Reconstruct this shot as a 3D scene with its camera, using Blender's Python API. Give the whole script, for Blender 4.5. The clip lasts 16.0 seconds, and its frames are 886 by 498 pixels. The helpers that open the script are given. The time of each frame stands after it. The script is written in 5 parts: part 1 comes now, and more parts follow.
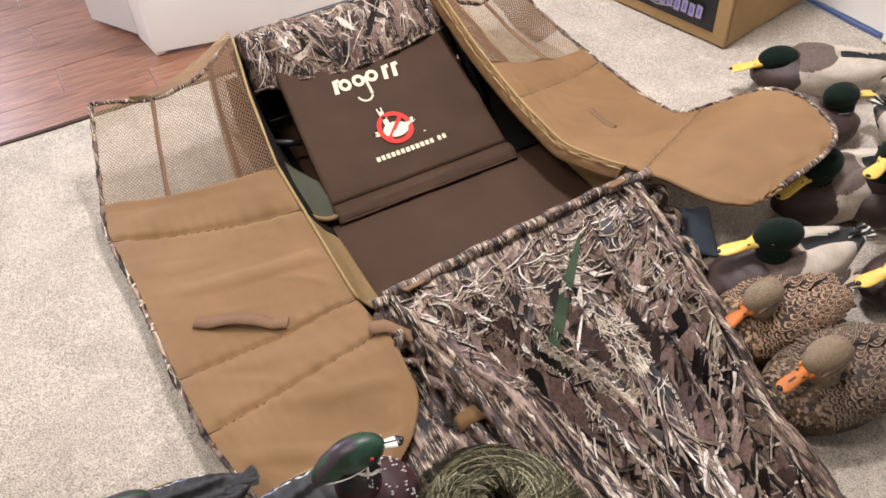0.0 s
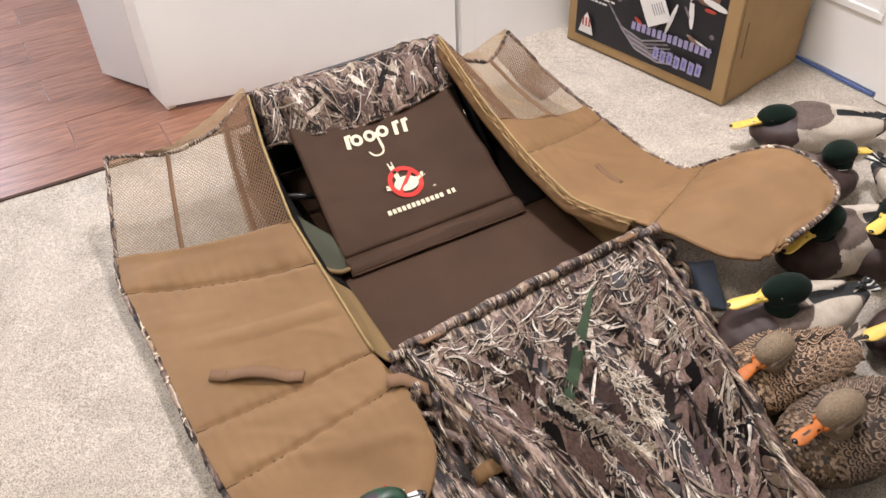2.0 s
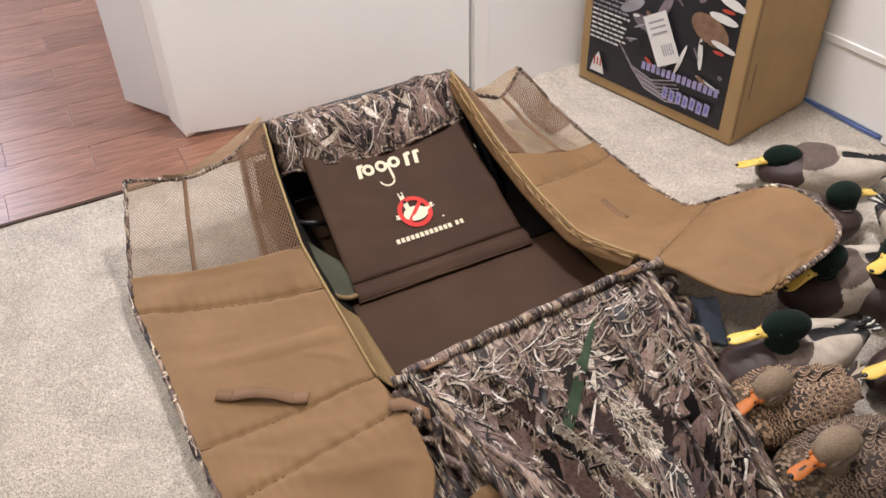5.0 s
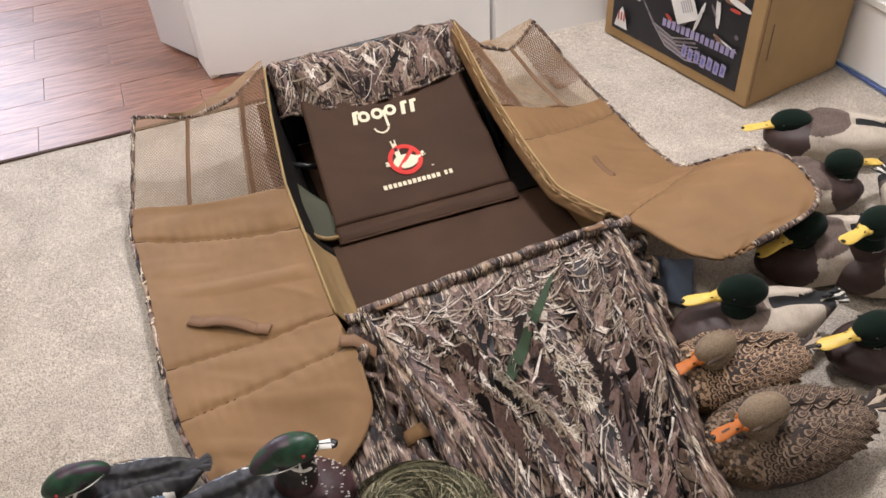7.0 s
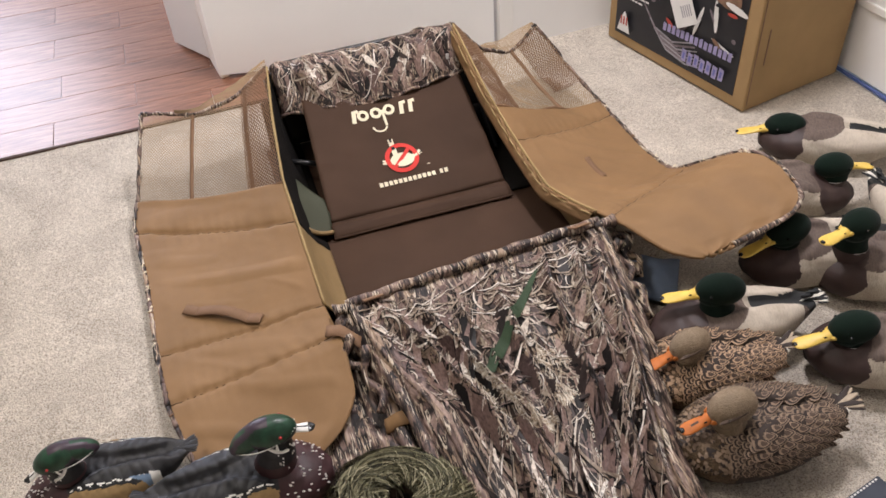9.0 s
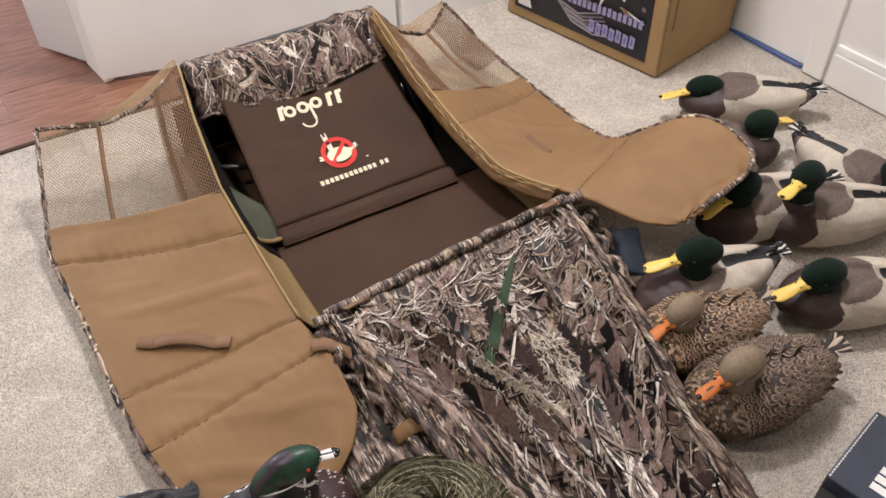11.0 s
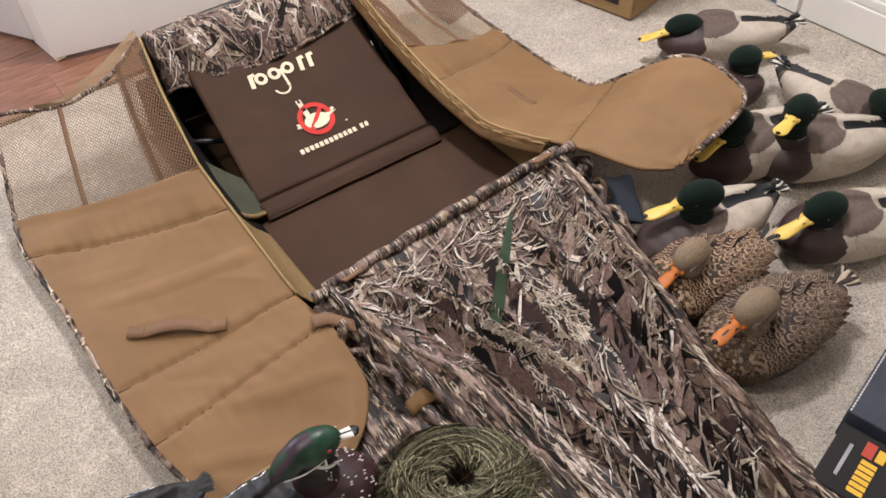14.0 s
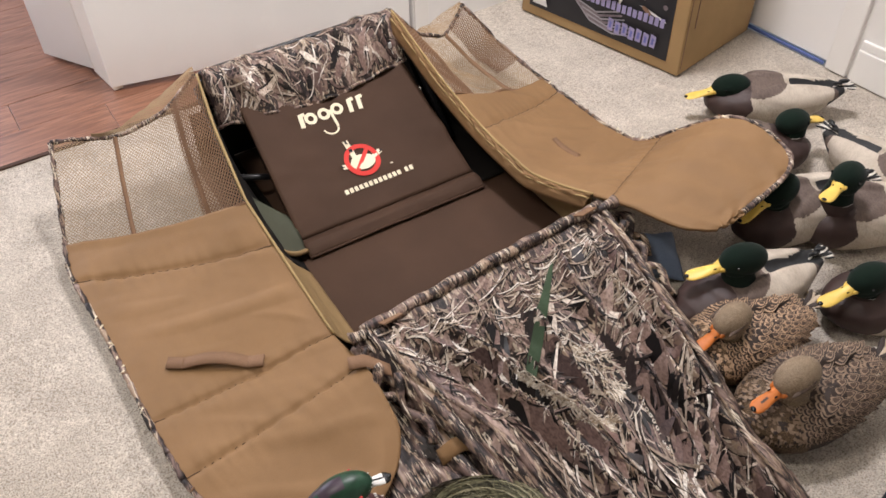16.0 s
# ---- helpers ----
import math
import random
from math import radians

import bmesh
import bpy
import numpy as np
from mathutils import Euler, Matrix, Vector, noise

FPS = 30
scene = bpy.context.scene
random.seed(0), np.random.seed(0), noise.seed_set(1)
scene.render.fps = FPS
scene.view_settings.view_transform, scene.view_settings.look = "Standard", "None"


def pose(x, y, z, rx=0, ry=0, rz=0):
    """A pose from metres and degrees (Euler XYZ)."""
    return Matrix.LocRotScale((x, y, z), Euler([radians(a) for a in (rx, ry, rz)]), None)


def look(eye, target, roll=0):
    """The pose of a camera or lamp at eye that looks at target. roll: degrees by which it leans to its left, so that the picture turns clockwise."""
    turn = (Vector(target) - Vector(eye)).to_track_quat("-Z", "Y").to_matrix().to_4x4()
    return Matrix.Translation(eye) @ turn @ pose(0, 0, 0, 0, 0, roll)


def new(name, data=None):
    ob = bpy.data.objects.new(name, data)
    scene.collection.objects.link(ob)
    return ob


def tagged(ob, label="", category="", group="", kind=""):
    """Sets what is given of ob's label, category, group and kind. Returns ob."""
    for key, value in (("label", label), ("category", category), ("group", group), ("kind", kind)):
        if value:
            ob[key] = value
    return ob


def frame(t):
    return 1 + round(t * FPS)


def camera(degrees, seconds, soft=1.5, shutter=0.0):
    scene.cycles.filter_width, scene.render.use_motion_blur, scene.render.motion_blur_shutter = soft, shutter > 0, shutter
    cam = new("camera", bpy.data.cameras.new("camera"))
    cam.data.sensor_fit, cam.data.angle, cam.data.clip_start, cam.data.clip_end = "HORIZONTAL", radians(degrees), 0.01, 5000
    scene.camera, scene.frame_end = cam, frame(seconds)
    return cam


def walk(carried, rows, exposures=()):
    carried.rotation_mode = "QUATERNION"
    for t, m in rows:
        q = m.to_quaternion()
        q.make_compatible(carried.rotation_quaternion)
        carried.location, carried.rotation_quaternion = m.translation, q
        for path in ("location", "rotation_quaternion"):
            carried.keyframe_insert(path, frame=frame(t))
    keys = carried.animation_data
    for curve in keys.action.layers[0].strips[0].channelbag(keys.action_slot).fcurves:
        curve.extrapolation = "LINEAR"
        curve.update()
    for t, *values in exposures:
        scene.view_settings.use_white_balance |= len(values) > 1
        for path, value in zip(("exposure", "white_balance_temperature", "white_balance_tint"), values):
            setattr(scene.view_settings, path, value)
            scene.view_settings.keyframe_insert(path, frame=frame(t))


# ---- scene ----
cam = camera(57.5, 16.0, 1.6)
PATH = [
    (0, (0.104, 0.134, 1.263), (-0.073, 1.549, -0.139), -3.5),
    (0.5, (0.065, 0.142, 1.263), (-0.119, 1.564, -0.133), -1.9),
    (1, (0.055, 0.14, 1.272), (-0.134, 1.585, -0.097), -1.5),
    (1.5, (0.073, 0.124, 1.278), (-0.071, 1.59, -0.075), -2.7),
    (2, (0.051, 0.119, 1.29), (-0.098, 1.618, -0.026), -2.4),
    (2.5, (0.04, 0.124, 1.3), (-0.115, 1.643, 0.007), -2.5),
    (3, (0.048, 0.123, 1.311), (-0.089, 1.663, 0.042), -2.5),
    (3.5, (0.072, 0.104, 1.319), (-0.041, 1.673, 0.083), -3.8),
    (4, (0.075, 0.09, 1.317), (-0.009, 1.668, 0.091), -2.6),
    (4.2, (0.066, 0.085, 1.314), (-0.06, 1.655, 0.082), -2.6),
    (6.3, (0.179, 0.092, 1.297), (-0.047, 1.61, 0.014), -1.7),
    (6.5, (0.225, 0.098, 1.3), (-0.033, 1.583, -0.014), -2.4),
    (7, (0.34, 0.082, 1.304), (-0.054, 1.529, -0.019), -3.8),
    (7.5, (0.411, 0.07, 1.306), (-0.045, 1.492, -0.024), -5.1),
    (8, (0.444, 0.062, 1.312), (-0.024, 1.499, 0.002), -5.9),
    (8.5, (0.45, 0.06, 1.316), (-0.016, 1.501, 0.009), -5.6),
    (9, (0.437, 0.055, 1.313), (-0.024, 1.495, 0.003), -4.5),
    (9.2, (0.437, 0.054, 1.315), (-0.009, 1.494, 0.001), -4.2),
    (11.3, (0.088, 0.097, 1.286), (0.035, 1.559, -0.077), -1.3),
    (11.5, (0.052, 0.107, 1.28), (0.001, 1.565, -0.088), -1.5),
    (12, (0.015, 0.127, 1.272), (-0.005, 1.565, -0.118), -0.3),
    (12.5, (0.02, 0.139, 1.272), (-0.014, 1.566, -0.129), -1.9),
    (13, (0.045, 0.124, 1.267), (0.079, 1.547, -0.137), -0.6),
    (13.5, (0.055, 0.123, 1.269), (0.06, 1.546, -0.137), -2.3),
    (14, (0.074, 0.127, 1.26), (0.093, 1.525, -0.17), -2.7),
    (14.5, (0.073, 0.131, 1.285), (0.074, 1.583, -0.091), -3.2),
    (15, (0.065, 0.132, 1.284), (0.054, 1.589, -0.086), -2.9),
    (15.5, (0.059, 0.132, 1.286), (0.028, 1.597, -0.076), -2.0),
    (16, (0.054, 0.137, 1.286), (0.002, 1.597, -0.08), -1.5),
]
walk(cam, [(t, look(eye, target, roll)) for t, eye, target, roll in PATH],
     [(0.0, 0.18), (2.0, 0.15), (4.2, -0.03), (6.3, -0.08), (9.2, -0.13), (11.3, -0.12), (14.0, -0.12), (16.0, -0.04)])

# ---- light ----
world = bpy.data.worlds.new("world")
scene.world = world
world.use_nodes = True
wn = world.node_tree
sky = wn.nodes.new("ShaderNodeTexSky")
sky.sky_type = "NISHITA"
sky.sun_disc = False
sky.sun_elevation, sky.sun_rotation = radians(35), radians(200)
wn.nodes["Background"].inputs[1].default_value = 0.08
wn.links.new(sky.outputs[0], wn.nodes["Background"].inputs[0])


def area(name, m, sx, sy, watts, colour):
    lamp = bpy.data.lights.new(name, "AREA")
    lamp.shape, lamp.size, lamp.size_y, lamp.energy, lamp.color = "RECTANGLE", sx, sy, watts, colour
    ob = new(name, lamp)
    ob.matrix_world = m
    return ob


# ceiling light of the room and the daylight of the window in the next room
area("overhead_light", look((0.2, 2.1, 2.38), (0.18, 2.0, 0)), 0.36, 0.36, 54, (0.965, 0.92, 0.965))
# added fill light, not a known fixture, that brightens the door
area("overhead_light", look((-0.9, 0.7, 2.38), (-0.85, 0.85, 0)), 0.36, 0.36, 22, (1.0, 0.925, 0.85))
area("window_daylight", look((-3.6, 3.6, 1.5), (-1.4, 2.2, 0.2)), 1.3, 1.4, 95, (0.78, 0.82, 1.0))

# ---- materials ----


def material(name, rough=0.6, metal=0.0, spec=0.5):
    m = bpy.data.materials.new(name)
    m.use_nodes = True
    nt = m.node_tree
    b = nt.nodes["Principled BSDF"]
    b.inputs["Roughness"].default_value = rough
    b.inputs["Metallic"].default_value = metal
    b.inputs["Specular IOR Level"].default_value = spec
    return m, nt, b


def node(nt, kind, **values):
    n = nt.nodes.new("ShaderNode" + kind)
    for k, v in values.items():
        n.inputs[k.replace("_", " ")].default_value = v
    return n


def coords(nt, scale=(1, 1, 1), turn=(0, 0, 0), which="Object"):
    c = nt.nodes.new("ShaderNodeTexCoord")
    mp = nt.nodes.new("ShaderNodeMapping")
    mp.inputs["Scale"].default_value = scale
    mp.inputs["Rotation"].default_value = [radians(a) for a in turn]
    nt.links.new(c.outputs[which], mp.inputs["Vector"])
    return mp.outputs[0]


def ramp(nt, fac, stops):
    r = nt.nodes.new("ShaderNodeValToRGB")
    el = r.color_ramp.elements
    while len(el) < len(stops):
        el.new(0.5)
    for e, (p, c) in zip(el, stops):
        e.position, e.color = p, (*c, 1)
    nt.links.new(fac, r.inputs[0])
    return r.outputs[0]


def mix(nt, fac, a, b, mode="MIX"):
    m = nt.nodes.new("ShaderNodeMix")
    m.data_type, m.blend_type = "RGBA", mode
    if isinstance(fac, (int, float)):
        m.inputs["Factor"].default_value = fac
    else:
        nt.links.new(fac, m.inputs["Factor"])
    for key, val in (("A", a), ("B", b)):
        socket = [i for i in m.inputs if i.name == key and i.type == "RGBA"][0]
        if isinstance(val, tuple):
            socket.default_value = (*val, 1)
        else:
            nt.links.new(val, socket)
    return [o for o in m.outputs if o.type == "RGBA"][0]


def bump(nt, b, height, strength, distance):
    n = nt.nodes.new("ShaderNodeBump")
    n.inputs["Strength"].default_value, n.inputs["Distance"].default_value = strength, distance
    nt.links.new(height, n.inputs["Height"])
    nt.links.new(n.outputs[0], b.inputs["Normal"])


def scaled(c, k):
    return tuple(min(1.0, x * k) for x in c)


def cloth(name, colour, rough=0.75, weave=900.0, stain=0.18, grain=0.25, sheen=0.0, crease=0.0, spec=0.2):
    """Woven cloth: a fine weave, soft fading and a little dust."""
    m, nt, b = material(name, rough, 0, spec)
    v = coords(nt)
    big = node(nt, "TexNoise", Scale=7.0, Detail=4.0)
    fine = node(nt, "TexNoise", Scale=weave, Detail=2.0)
    for n in (big, fine):
        nt.links.new(v, n.inputs["Vector"])
    c = ramp(nt, big.outputs[0], [(0.3, scaled(colour, 1 - stain)), (0.7, scaled(colour, 1 + stain))])
    c = mix(nt, 0.6, c, ramp(nt, fine.outputs[0], [(0.3, scaled((1, 1, 1), 1 - grain)), (0.75, (1, 1, 1))]), "MULTIPLY")
    nt.links.new(c, b.inputs["Base Color"])
    if sheen:
        b.inputs["Sheen Weight"].default_value = sheen
    bump(nt, b, fine.outputs[0], 0.25, 0.001)
    if crease:
        soft_n = node(nt, "TexNoise", Scale=1.0, Detail=4.0, Distortion=0.6)
        nt.links.new(coords(nt, (26, 12, 14), (0, 0, 28)), soft_n.inputs["Vector"])
        second = nt.nodes.new("ShaderNodeBump")
        second.inputs["Strength"].default_value, second.inputs["Distance"].default_value = crease, 0.012
        nt.links.new(soft_n.outputs[0], second.inputs["Height"])
        nt.links.new(b.inputs["Normal"].links[0].from_socket, second.inputs["Normal"])
        nt.links.new(second.outputs[0], b.inputs["Normal"])
    return m


def paint(name, colour, rough=0.45, wear=0.06, scale=14.0):
    """Paint or moulded plastic with faint blotches and fine relief."""
    m, nt, b = material(name, rough, 0, 0.38)
    v = coords(nt)
    n1 = node(nt, "TexNoise", Scale=scale, Detail=5.0)
    n2 = node(nt, "TexNoise", Scale=scale * 22, Detail=3.0)
    for n in (n1, n2):
        nt.links.new(v, n.inputs["Vector"])
    nt.links.new(ramp(nt, n1.outputs[0], [(0.3, scaled(colour, 1 - wear)), (0.7, scaled(colour, 1 + wear))]), b.inputs["Base Color"])
    bump(nt, b, n2.outputs[0], 0.12, 0.001)
    return m


def carpet_material():
    m, nt, b = material("carpet_pile", 0.95, 0, 0.1)
    v = coords(nt)
    n1 = node(nt, "TexNoise", Scale=300.0, Detail=4.0)
    n2 = node(nt, "TexNoise", Scale=110.0, Detail=4.0)
    n3 = node(nt, "TexNoise", Scale=7.0, Detail=5.0, Distortion=0.8)
    for n in (n1, n2, n3):
        nt.links.new(v, n.inputs["Vector"])
    c = ramp(nt, n1.outputs[0], [(0.3, (0.34, 0.285, 0.225)), (0.5, (0.69, 0.62, 0.525)), (0.70, (0.86, 0.795, 0.70))])
    c = mix(nt, 0.6, c, ramp(nt, n2.outputs[0], [(0.35, (0.66, 0.655, 0.65)), (0.65, (1, 1, 1))]), "MULTIPLY")
    c = mix(nt, 0.8, c, ramp(nt, n3.outputs[0], [(0.38, (0.80, 0.795, 0.79)), (0.6, (1, 1, 1))]), "MULTIPLY")
    nt.links.new(c, b.inputs["Base Color"])
    h = nt.nodes.new("ShaderNodeMath")
    h.operation = "ADD"
    nt.links.new(n1.outputs[0], h.inputs[0])
    nt.links.new(n2.outputs[0], h.inputs[1])
    bump(nt, b, h.outputs[0], 0.8, 0.008)
    return m


def wood_material():
    m, nt, b = material("dark_laminate", 0.36, 0, 0.4)
    v = coords(nt, (3, 40, 3))
    n1 = node(nt, "TexNoise", Scale=2.2, Detail=6.0, Distortion=1.2)
    nt.links.new(v, n1.inputs["Vector"])
    info = nt.nodes.new("ShaderNodeObjectInfo")
    c = ramp(nt, n1.outputs[0], [(0.3, (0.16, 0.073, 0.044)), (0.55, (0.31, 0.150, 0.092)), (0.75, (0.42, 0.215, 0.135))])
    c = mix(nt, 0.7, c, ramp(nt, info.outputs["Random"], [(0, (0.6, 0.55, 0.52)), (1, (1.15, 1.1, 1.05))]), "MULTIPLY")
    nt.links.new(c, b.inputs["Base Color"])
    bump(nt, b, n1.outputs[0], 0.15, 0.002)
    return m


def camo_material():
    """Marsh-grass print: mottled bark ground with streaks of reed and straw laid over one another."""
    m, nt, b = material("camo_print", 0.55, 0, 0.35)
    ground = node(nt, "TexNoise", Scale=17.0, Detail=8.0, Distortion=1.2)
    nt.links.new(coords(nt, (1.7, 0.8, 1)), ground.inputs["Vector"])
    c = ramp(nt, ground.outputs[0], [(0.36, (0.006, 0.004, 0.004)), (0.45, (0.030, 0.019, 0.017)), (0.53, (0.115, 0.074, 0.063)), (0.61, (0.22, 0.150, 0.122)), (0.71, (0.42, 0.32, 0.26))])
    for turn, sc, lo, tone in ((12, (95, 13, 40), 0.56, (0.022, 0.015, 0.013)), (20, (80, 10, 40), 0.57, (0.30, 0.215, 0.15)), (-32, (110, 14, 40), 0.59, (0.17, 0.115, 0.085)), (-18, (130, 15, 40), 0.61, (0.58, 0.50, 0.39)), (58, (90, 14, 40), 0.61, (0.012, 0.009, 0.008)), (75, (120, 16, 40), 0.62, (0.46, 0.37, 0.27))):
        n = node(nt, "TexNoise", Scale=1.0, Detail=3.0, Distortion=1.3)
        nt.links.new(coords(nt, sc, (0, 0, turn)), n.inputs["Vector"])
        mask = ramp(nt, n.outputs[0], [(lo, (0, 0, 0)), (lo + 0.035, (1, 1, 1))])
        c = mix(nt, mask, c, tone)
    nt.links.new(c, b.inputs["Base Color"])
    fine = node(nt, "TexNoise", Scale=700.0)
    nt.links.new(coords(nt), fine.inputs["Vector"])
    bump(nt, b, fine.outputs[0], 0.2, 0.001)
    return m


def feather_material(name, dark, mid, light, scale=62.0):
    """Painted feather scales: dark centres with pale edges."""
    m, nt, b = material(name, 0.6, 0, 0.3)
    v = node(nt, "TexVoronoi", Scale=scale, Randomness=0.75)
    v.feature = "DISTANCE_TO_EDGE"
    nt.links.new(coords(nt, (0.55, 1, 0.8)), v.inputs["Vector"])
    n = node(nt, "TexNoise", Scale=230.0, Detail=3.0)
    nt.links.new(coords(nt), n.inputs["Vector"])
    c = ramp(nt, v.outputs["Distance"], [(0.0, dark), (0.035, dark), (0.06, light), (0.12, light), (0.16, dark), (0.27, dark), (0.34, mid), (0.42, light), (0.5, dark)])
    c = mix(nt, 0.5, c, ramp(nt, n.outputs[0], [(0.3, (0.55, 0.5, 0.45)), (0.7, (1.1, 1.1, 1.1))]), "MULTIPLY")
    nt.links.new(c, b.inputs["Base Color"])
    bump(nt, b, v.outputs["Distance"], 0.5, 0.004)
    return m


def island_material(name, stops, rough=0.7):
    """Pieces of one mesh that each take a tone of their own."""
    m, nt, b = material(name, rough, 0, 0.3)
    g = nt.nodes.new("ShaderNodeNewGeometry")
    c = ramp(nt, g.outputs["Random Per Island"], stops)
    n = node(nt, "TexNoise", Scale=150.0, Detail=5.0, Distortion=0.6)
    nt.links.new(coords(nt, (1.6, 0.7, 1)), n.inputs["Vector"])
    c = mix(nt, 0.85, c, ramp(nt, n.outputs[0], [(0.34, (0.42, 0.38, 0.35)), (0.6, (1, 1, 1))]), "MULTIPLY")
    nt.links.new(c, b.inputs["Base Color"])
    return m


M_CARPET, M_WOOD, M_CAMO = carpet_material(), wood_material(), camo_material()
M_WALL = paint("wall_paint", (0.80, 0.78, 0.75), 0.6, 0.02, 3.0)
M_DOOR = paint("door_paint", (0.87, 0.86, 0.84), 0.4, 0.02, 3.0)
M_TRIM = paint("trim_paint", (0.86, 0.845, 0.81), 0.35, 0.02, 3.0)
M_EDGE = paint("jamb_paint", (0.82, 0.77, 0.68), 0.45, 0.03, 3.0)
M_CEIL = paint("ceiling_paint", (0.8, 0.79, 0.77), 0.9, 0.02, 3.0)
M_TAN = cloth("tan_canvas", (0.245, 0.144, 0.068), 0.62, 900, 0.08, 0.25, 0.0, 0.06, 0.16)
M_LINE = cloth("tan_lining", (0.26, 0.175, 0.082), 0.6, 900, 0.12, 0.2)
M_BROWN = cloth("brown_nylon", (0.060, 0.0325, 0.0195), 0.75, 800, 0.12, 0.3)
# near-black cloth that carries the shade of the blind's recesses in its colour
M_DARK = cloth("recess_shade_cloth", (0.006, 0.0045, 0.0035), 0.85, 800, 0.2, 0.3)
M_OLIVE = cloth("olive_coated_cloth", (0.062, 0.066, 0.045), 0.5, 600, 0.12, 0.2)
M_NET = cloth("tan_net", (0.36, 0.26, 0.16), 0.8, 500, 0.15, 0.2)
M_WEB = cloth("brown_webbing", (0.215, 0.125, 0.072), 0.7, 500, 0.12, 0.35)
# dark brown that paints the shadow line of the flap seams
M_SEAM = cloth("seam_shadow", (0.06, 0.033, 0.016), 0.7, 500, 0.12, 0.35)
M_ZIP = cloth("zipper_tape", (0.36, 0.255, 0.115), 0.6, 700, 0.12, 0.3)
M_DENIM = cloth("blue_denim", (0.17, 0.22, 0.31), 0.85, 700, 0.15, 0.35)
M_CREAM = cloth("cream_print", (0.78, 0.70, 0.52), 0.7, 700, 0.05, 0.1)
M_RED = cloth("red_print", (0.62, 0.05, 0.04), 0.7, 700, 0.08, 0.1)
M_BLACKP = cloth("black_print", (0.02, 0.02, 0.022), 0.7, 700, 0.1, 0.1)
M_TUBE = paint("black_tube", (0.012, 0.012, 0.013), 0.35)
M_CARD = paint("brown_cardboard", (0.36, 0.235, 0.11), 0.85, 0.08, 9.0)
M_INK = paint("black_ink", (0.018, 0.018, 0.022), 0.45, 0.1)
M_GREYINK = paint("grey_ink", (0.34, 0.33, 0.36), 0.5, 0.2)
M_WHITEINK = paint("white_ink", (0.75, 0.74, 0.72), 0.5, 0.06)
M_BLUEINK = paint("blue_ink", (0.16, 0.17, 0.45), 0.5, 0.1)
M_REDINK = paint("red_ink", (0.45, 0.06, 0.04), 0.5, 0.1)
M_BROWNINK = paint("brown_ink", (0.22, 0.13, 0.085), 0.5, 0.25, 40)
M_YELINK = paint("yellow_ink", (0.75, 0.45, 0.05), 0.5, 0.1)
M_TAPE = paint("blue_tape", (0.10, 0.14, 0.33), 0.6, 0.1)
M_REED = island_material("reed_print", [(0, (0.008, 0.006, 0.006)), (0.18, (0.030, 0.020, 0.017)), (0.34, (0.12, 0.077, 0.066)), (0.52, (0.25, 0.172, 0.142)), (0.70, (0.42, 0.32, 0.262)), (0.85, (0.66, 0.565, 0.46)), (1, (0.92, 0.87, 0.79))], 0.5)
M_STRAW = island_material("straw_print", [(0, (0.17, 0.12, 0.09)), (0.4, (0.40, 0.32, 0.245)), (0.75, (0.66, 0.58, 0.48)), (1, (0.90, 0.86, 0.79))], 0.5)
M_PATCH = island_material("bark_print", [(0, (0.009, 0.006, 0.006)), (0.14, (0.038, 0.024, 0.022)), (0.36, (0.145, 0.092, 0.082)), (0.75, (0.27, 0.182, 0.152)), (1, (0.42, 0.31, 0.255))], 0.5)
M_DARKREED = cloth("dark_print", (0.008, 0.006, 0.006), 0.6, 300, 0.2, 0.3)
M_LEAF = cloth("green_print", (0.045, 0.075, 0.04), 0.6, 300, 0.25, 0.4)
M_FUZZ = island_material("seed_head_print", [(0, (0.36, 0.27, 0.18)), (0.4, (0.62, 0.53, 0.41)), (1, (0.90, 0.85, 0.75))])
M_RAFFIA = island_material("raffia", [(0, (0.022, 0.021, 0.011)), (0.4, (0.11, 0.105, 0.055)), (0.75, (0.23, 0.215, 0.125)), (1, (0.44, 0.41, 0.27))], 0.6)

# ---- building blocks ----


def mesh_ob(name, verts, faces, mats, parent=None, smooth=False, slots=None):
    me = bpy.data.meshes.new(name)
    me.from_pydata([tuple(p) for p in verts], [], faces)
    for m in mats if isinstance(mats, (list, tuple)) else [mats]:
        me.materials.append(m)
    if slots is not None:
        me.polygons.foreach_set("material_index", slots)
    if smooth:
        me.polygons.foreach_set("use_smooth", [True] * len(me.polygons))
    me.update()
    ob = new(name, me)
    if parent is not None:
        ob.parent = parent
    return ob


def part(name, bm, mat, parent=None, label=""):
    me = bpy.data.meshes.new(name)
    bm.normal_update()
    bm.to_mesh(me)
    bm.free()
    me.materials.append(mat)
    ob = new(name, me)
    if parent is not None:
        ob.parent = parent
    return tagged(ob, label)


def block(x0, x1, y0, y1, z0, z1, bevel=0.0):
    bm = bmesh.new()
    bmesh.ops.create_cube(bm, size=1)
    bmesh.ops.scale(bm, vec=(x1 - x0, y1 - y0, z1 - z0), verts=bm.verts)
    bmesh.ops.translate(bm, vec=((x0 + x1) / 2, (y0 + y1) / 2, (z0 + z1) / 2), verts=bm.verts)
    if bevel:
        bmesh.ops.bevel(bm, geom=bm.edges[:], offset=bevel, segments=2, affect="EDGES", profile=0.5)
    return bm


def empty(name, m=None):
    ob = new(name)
    if m is not None:
        ob.matrix_world = m
    return ob


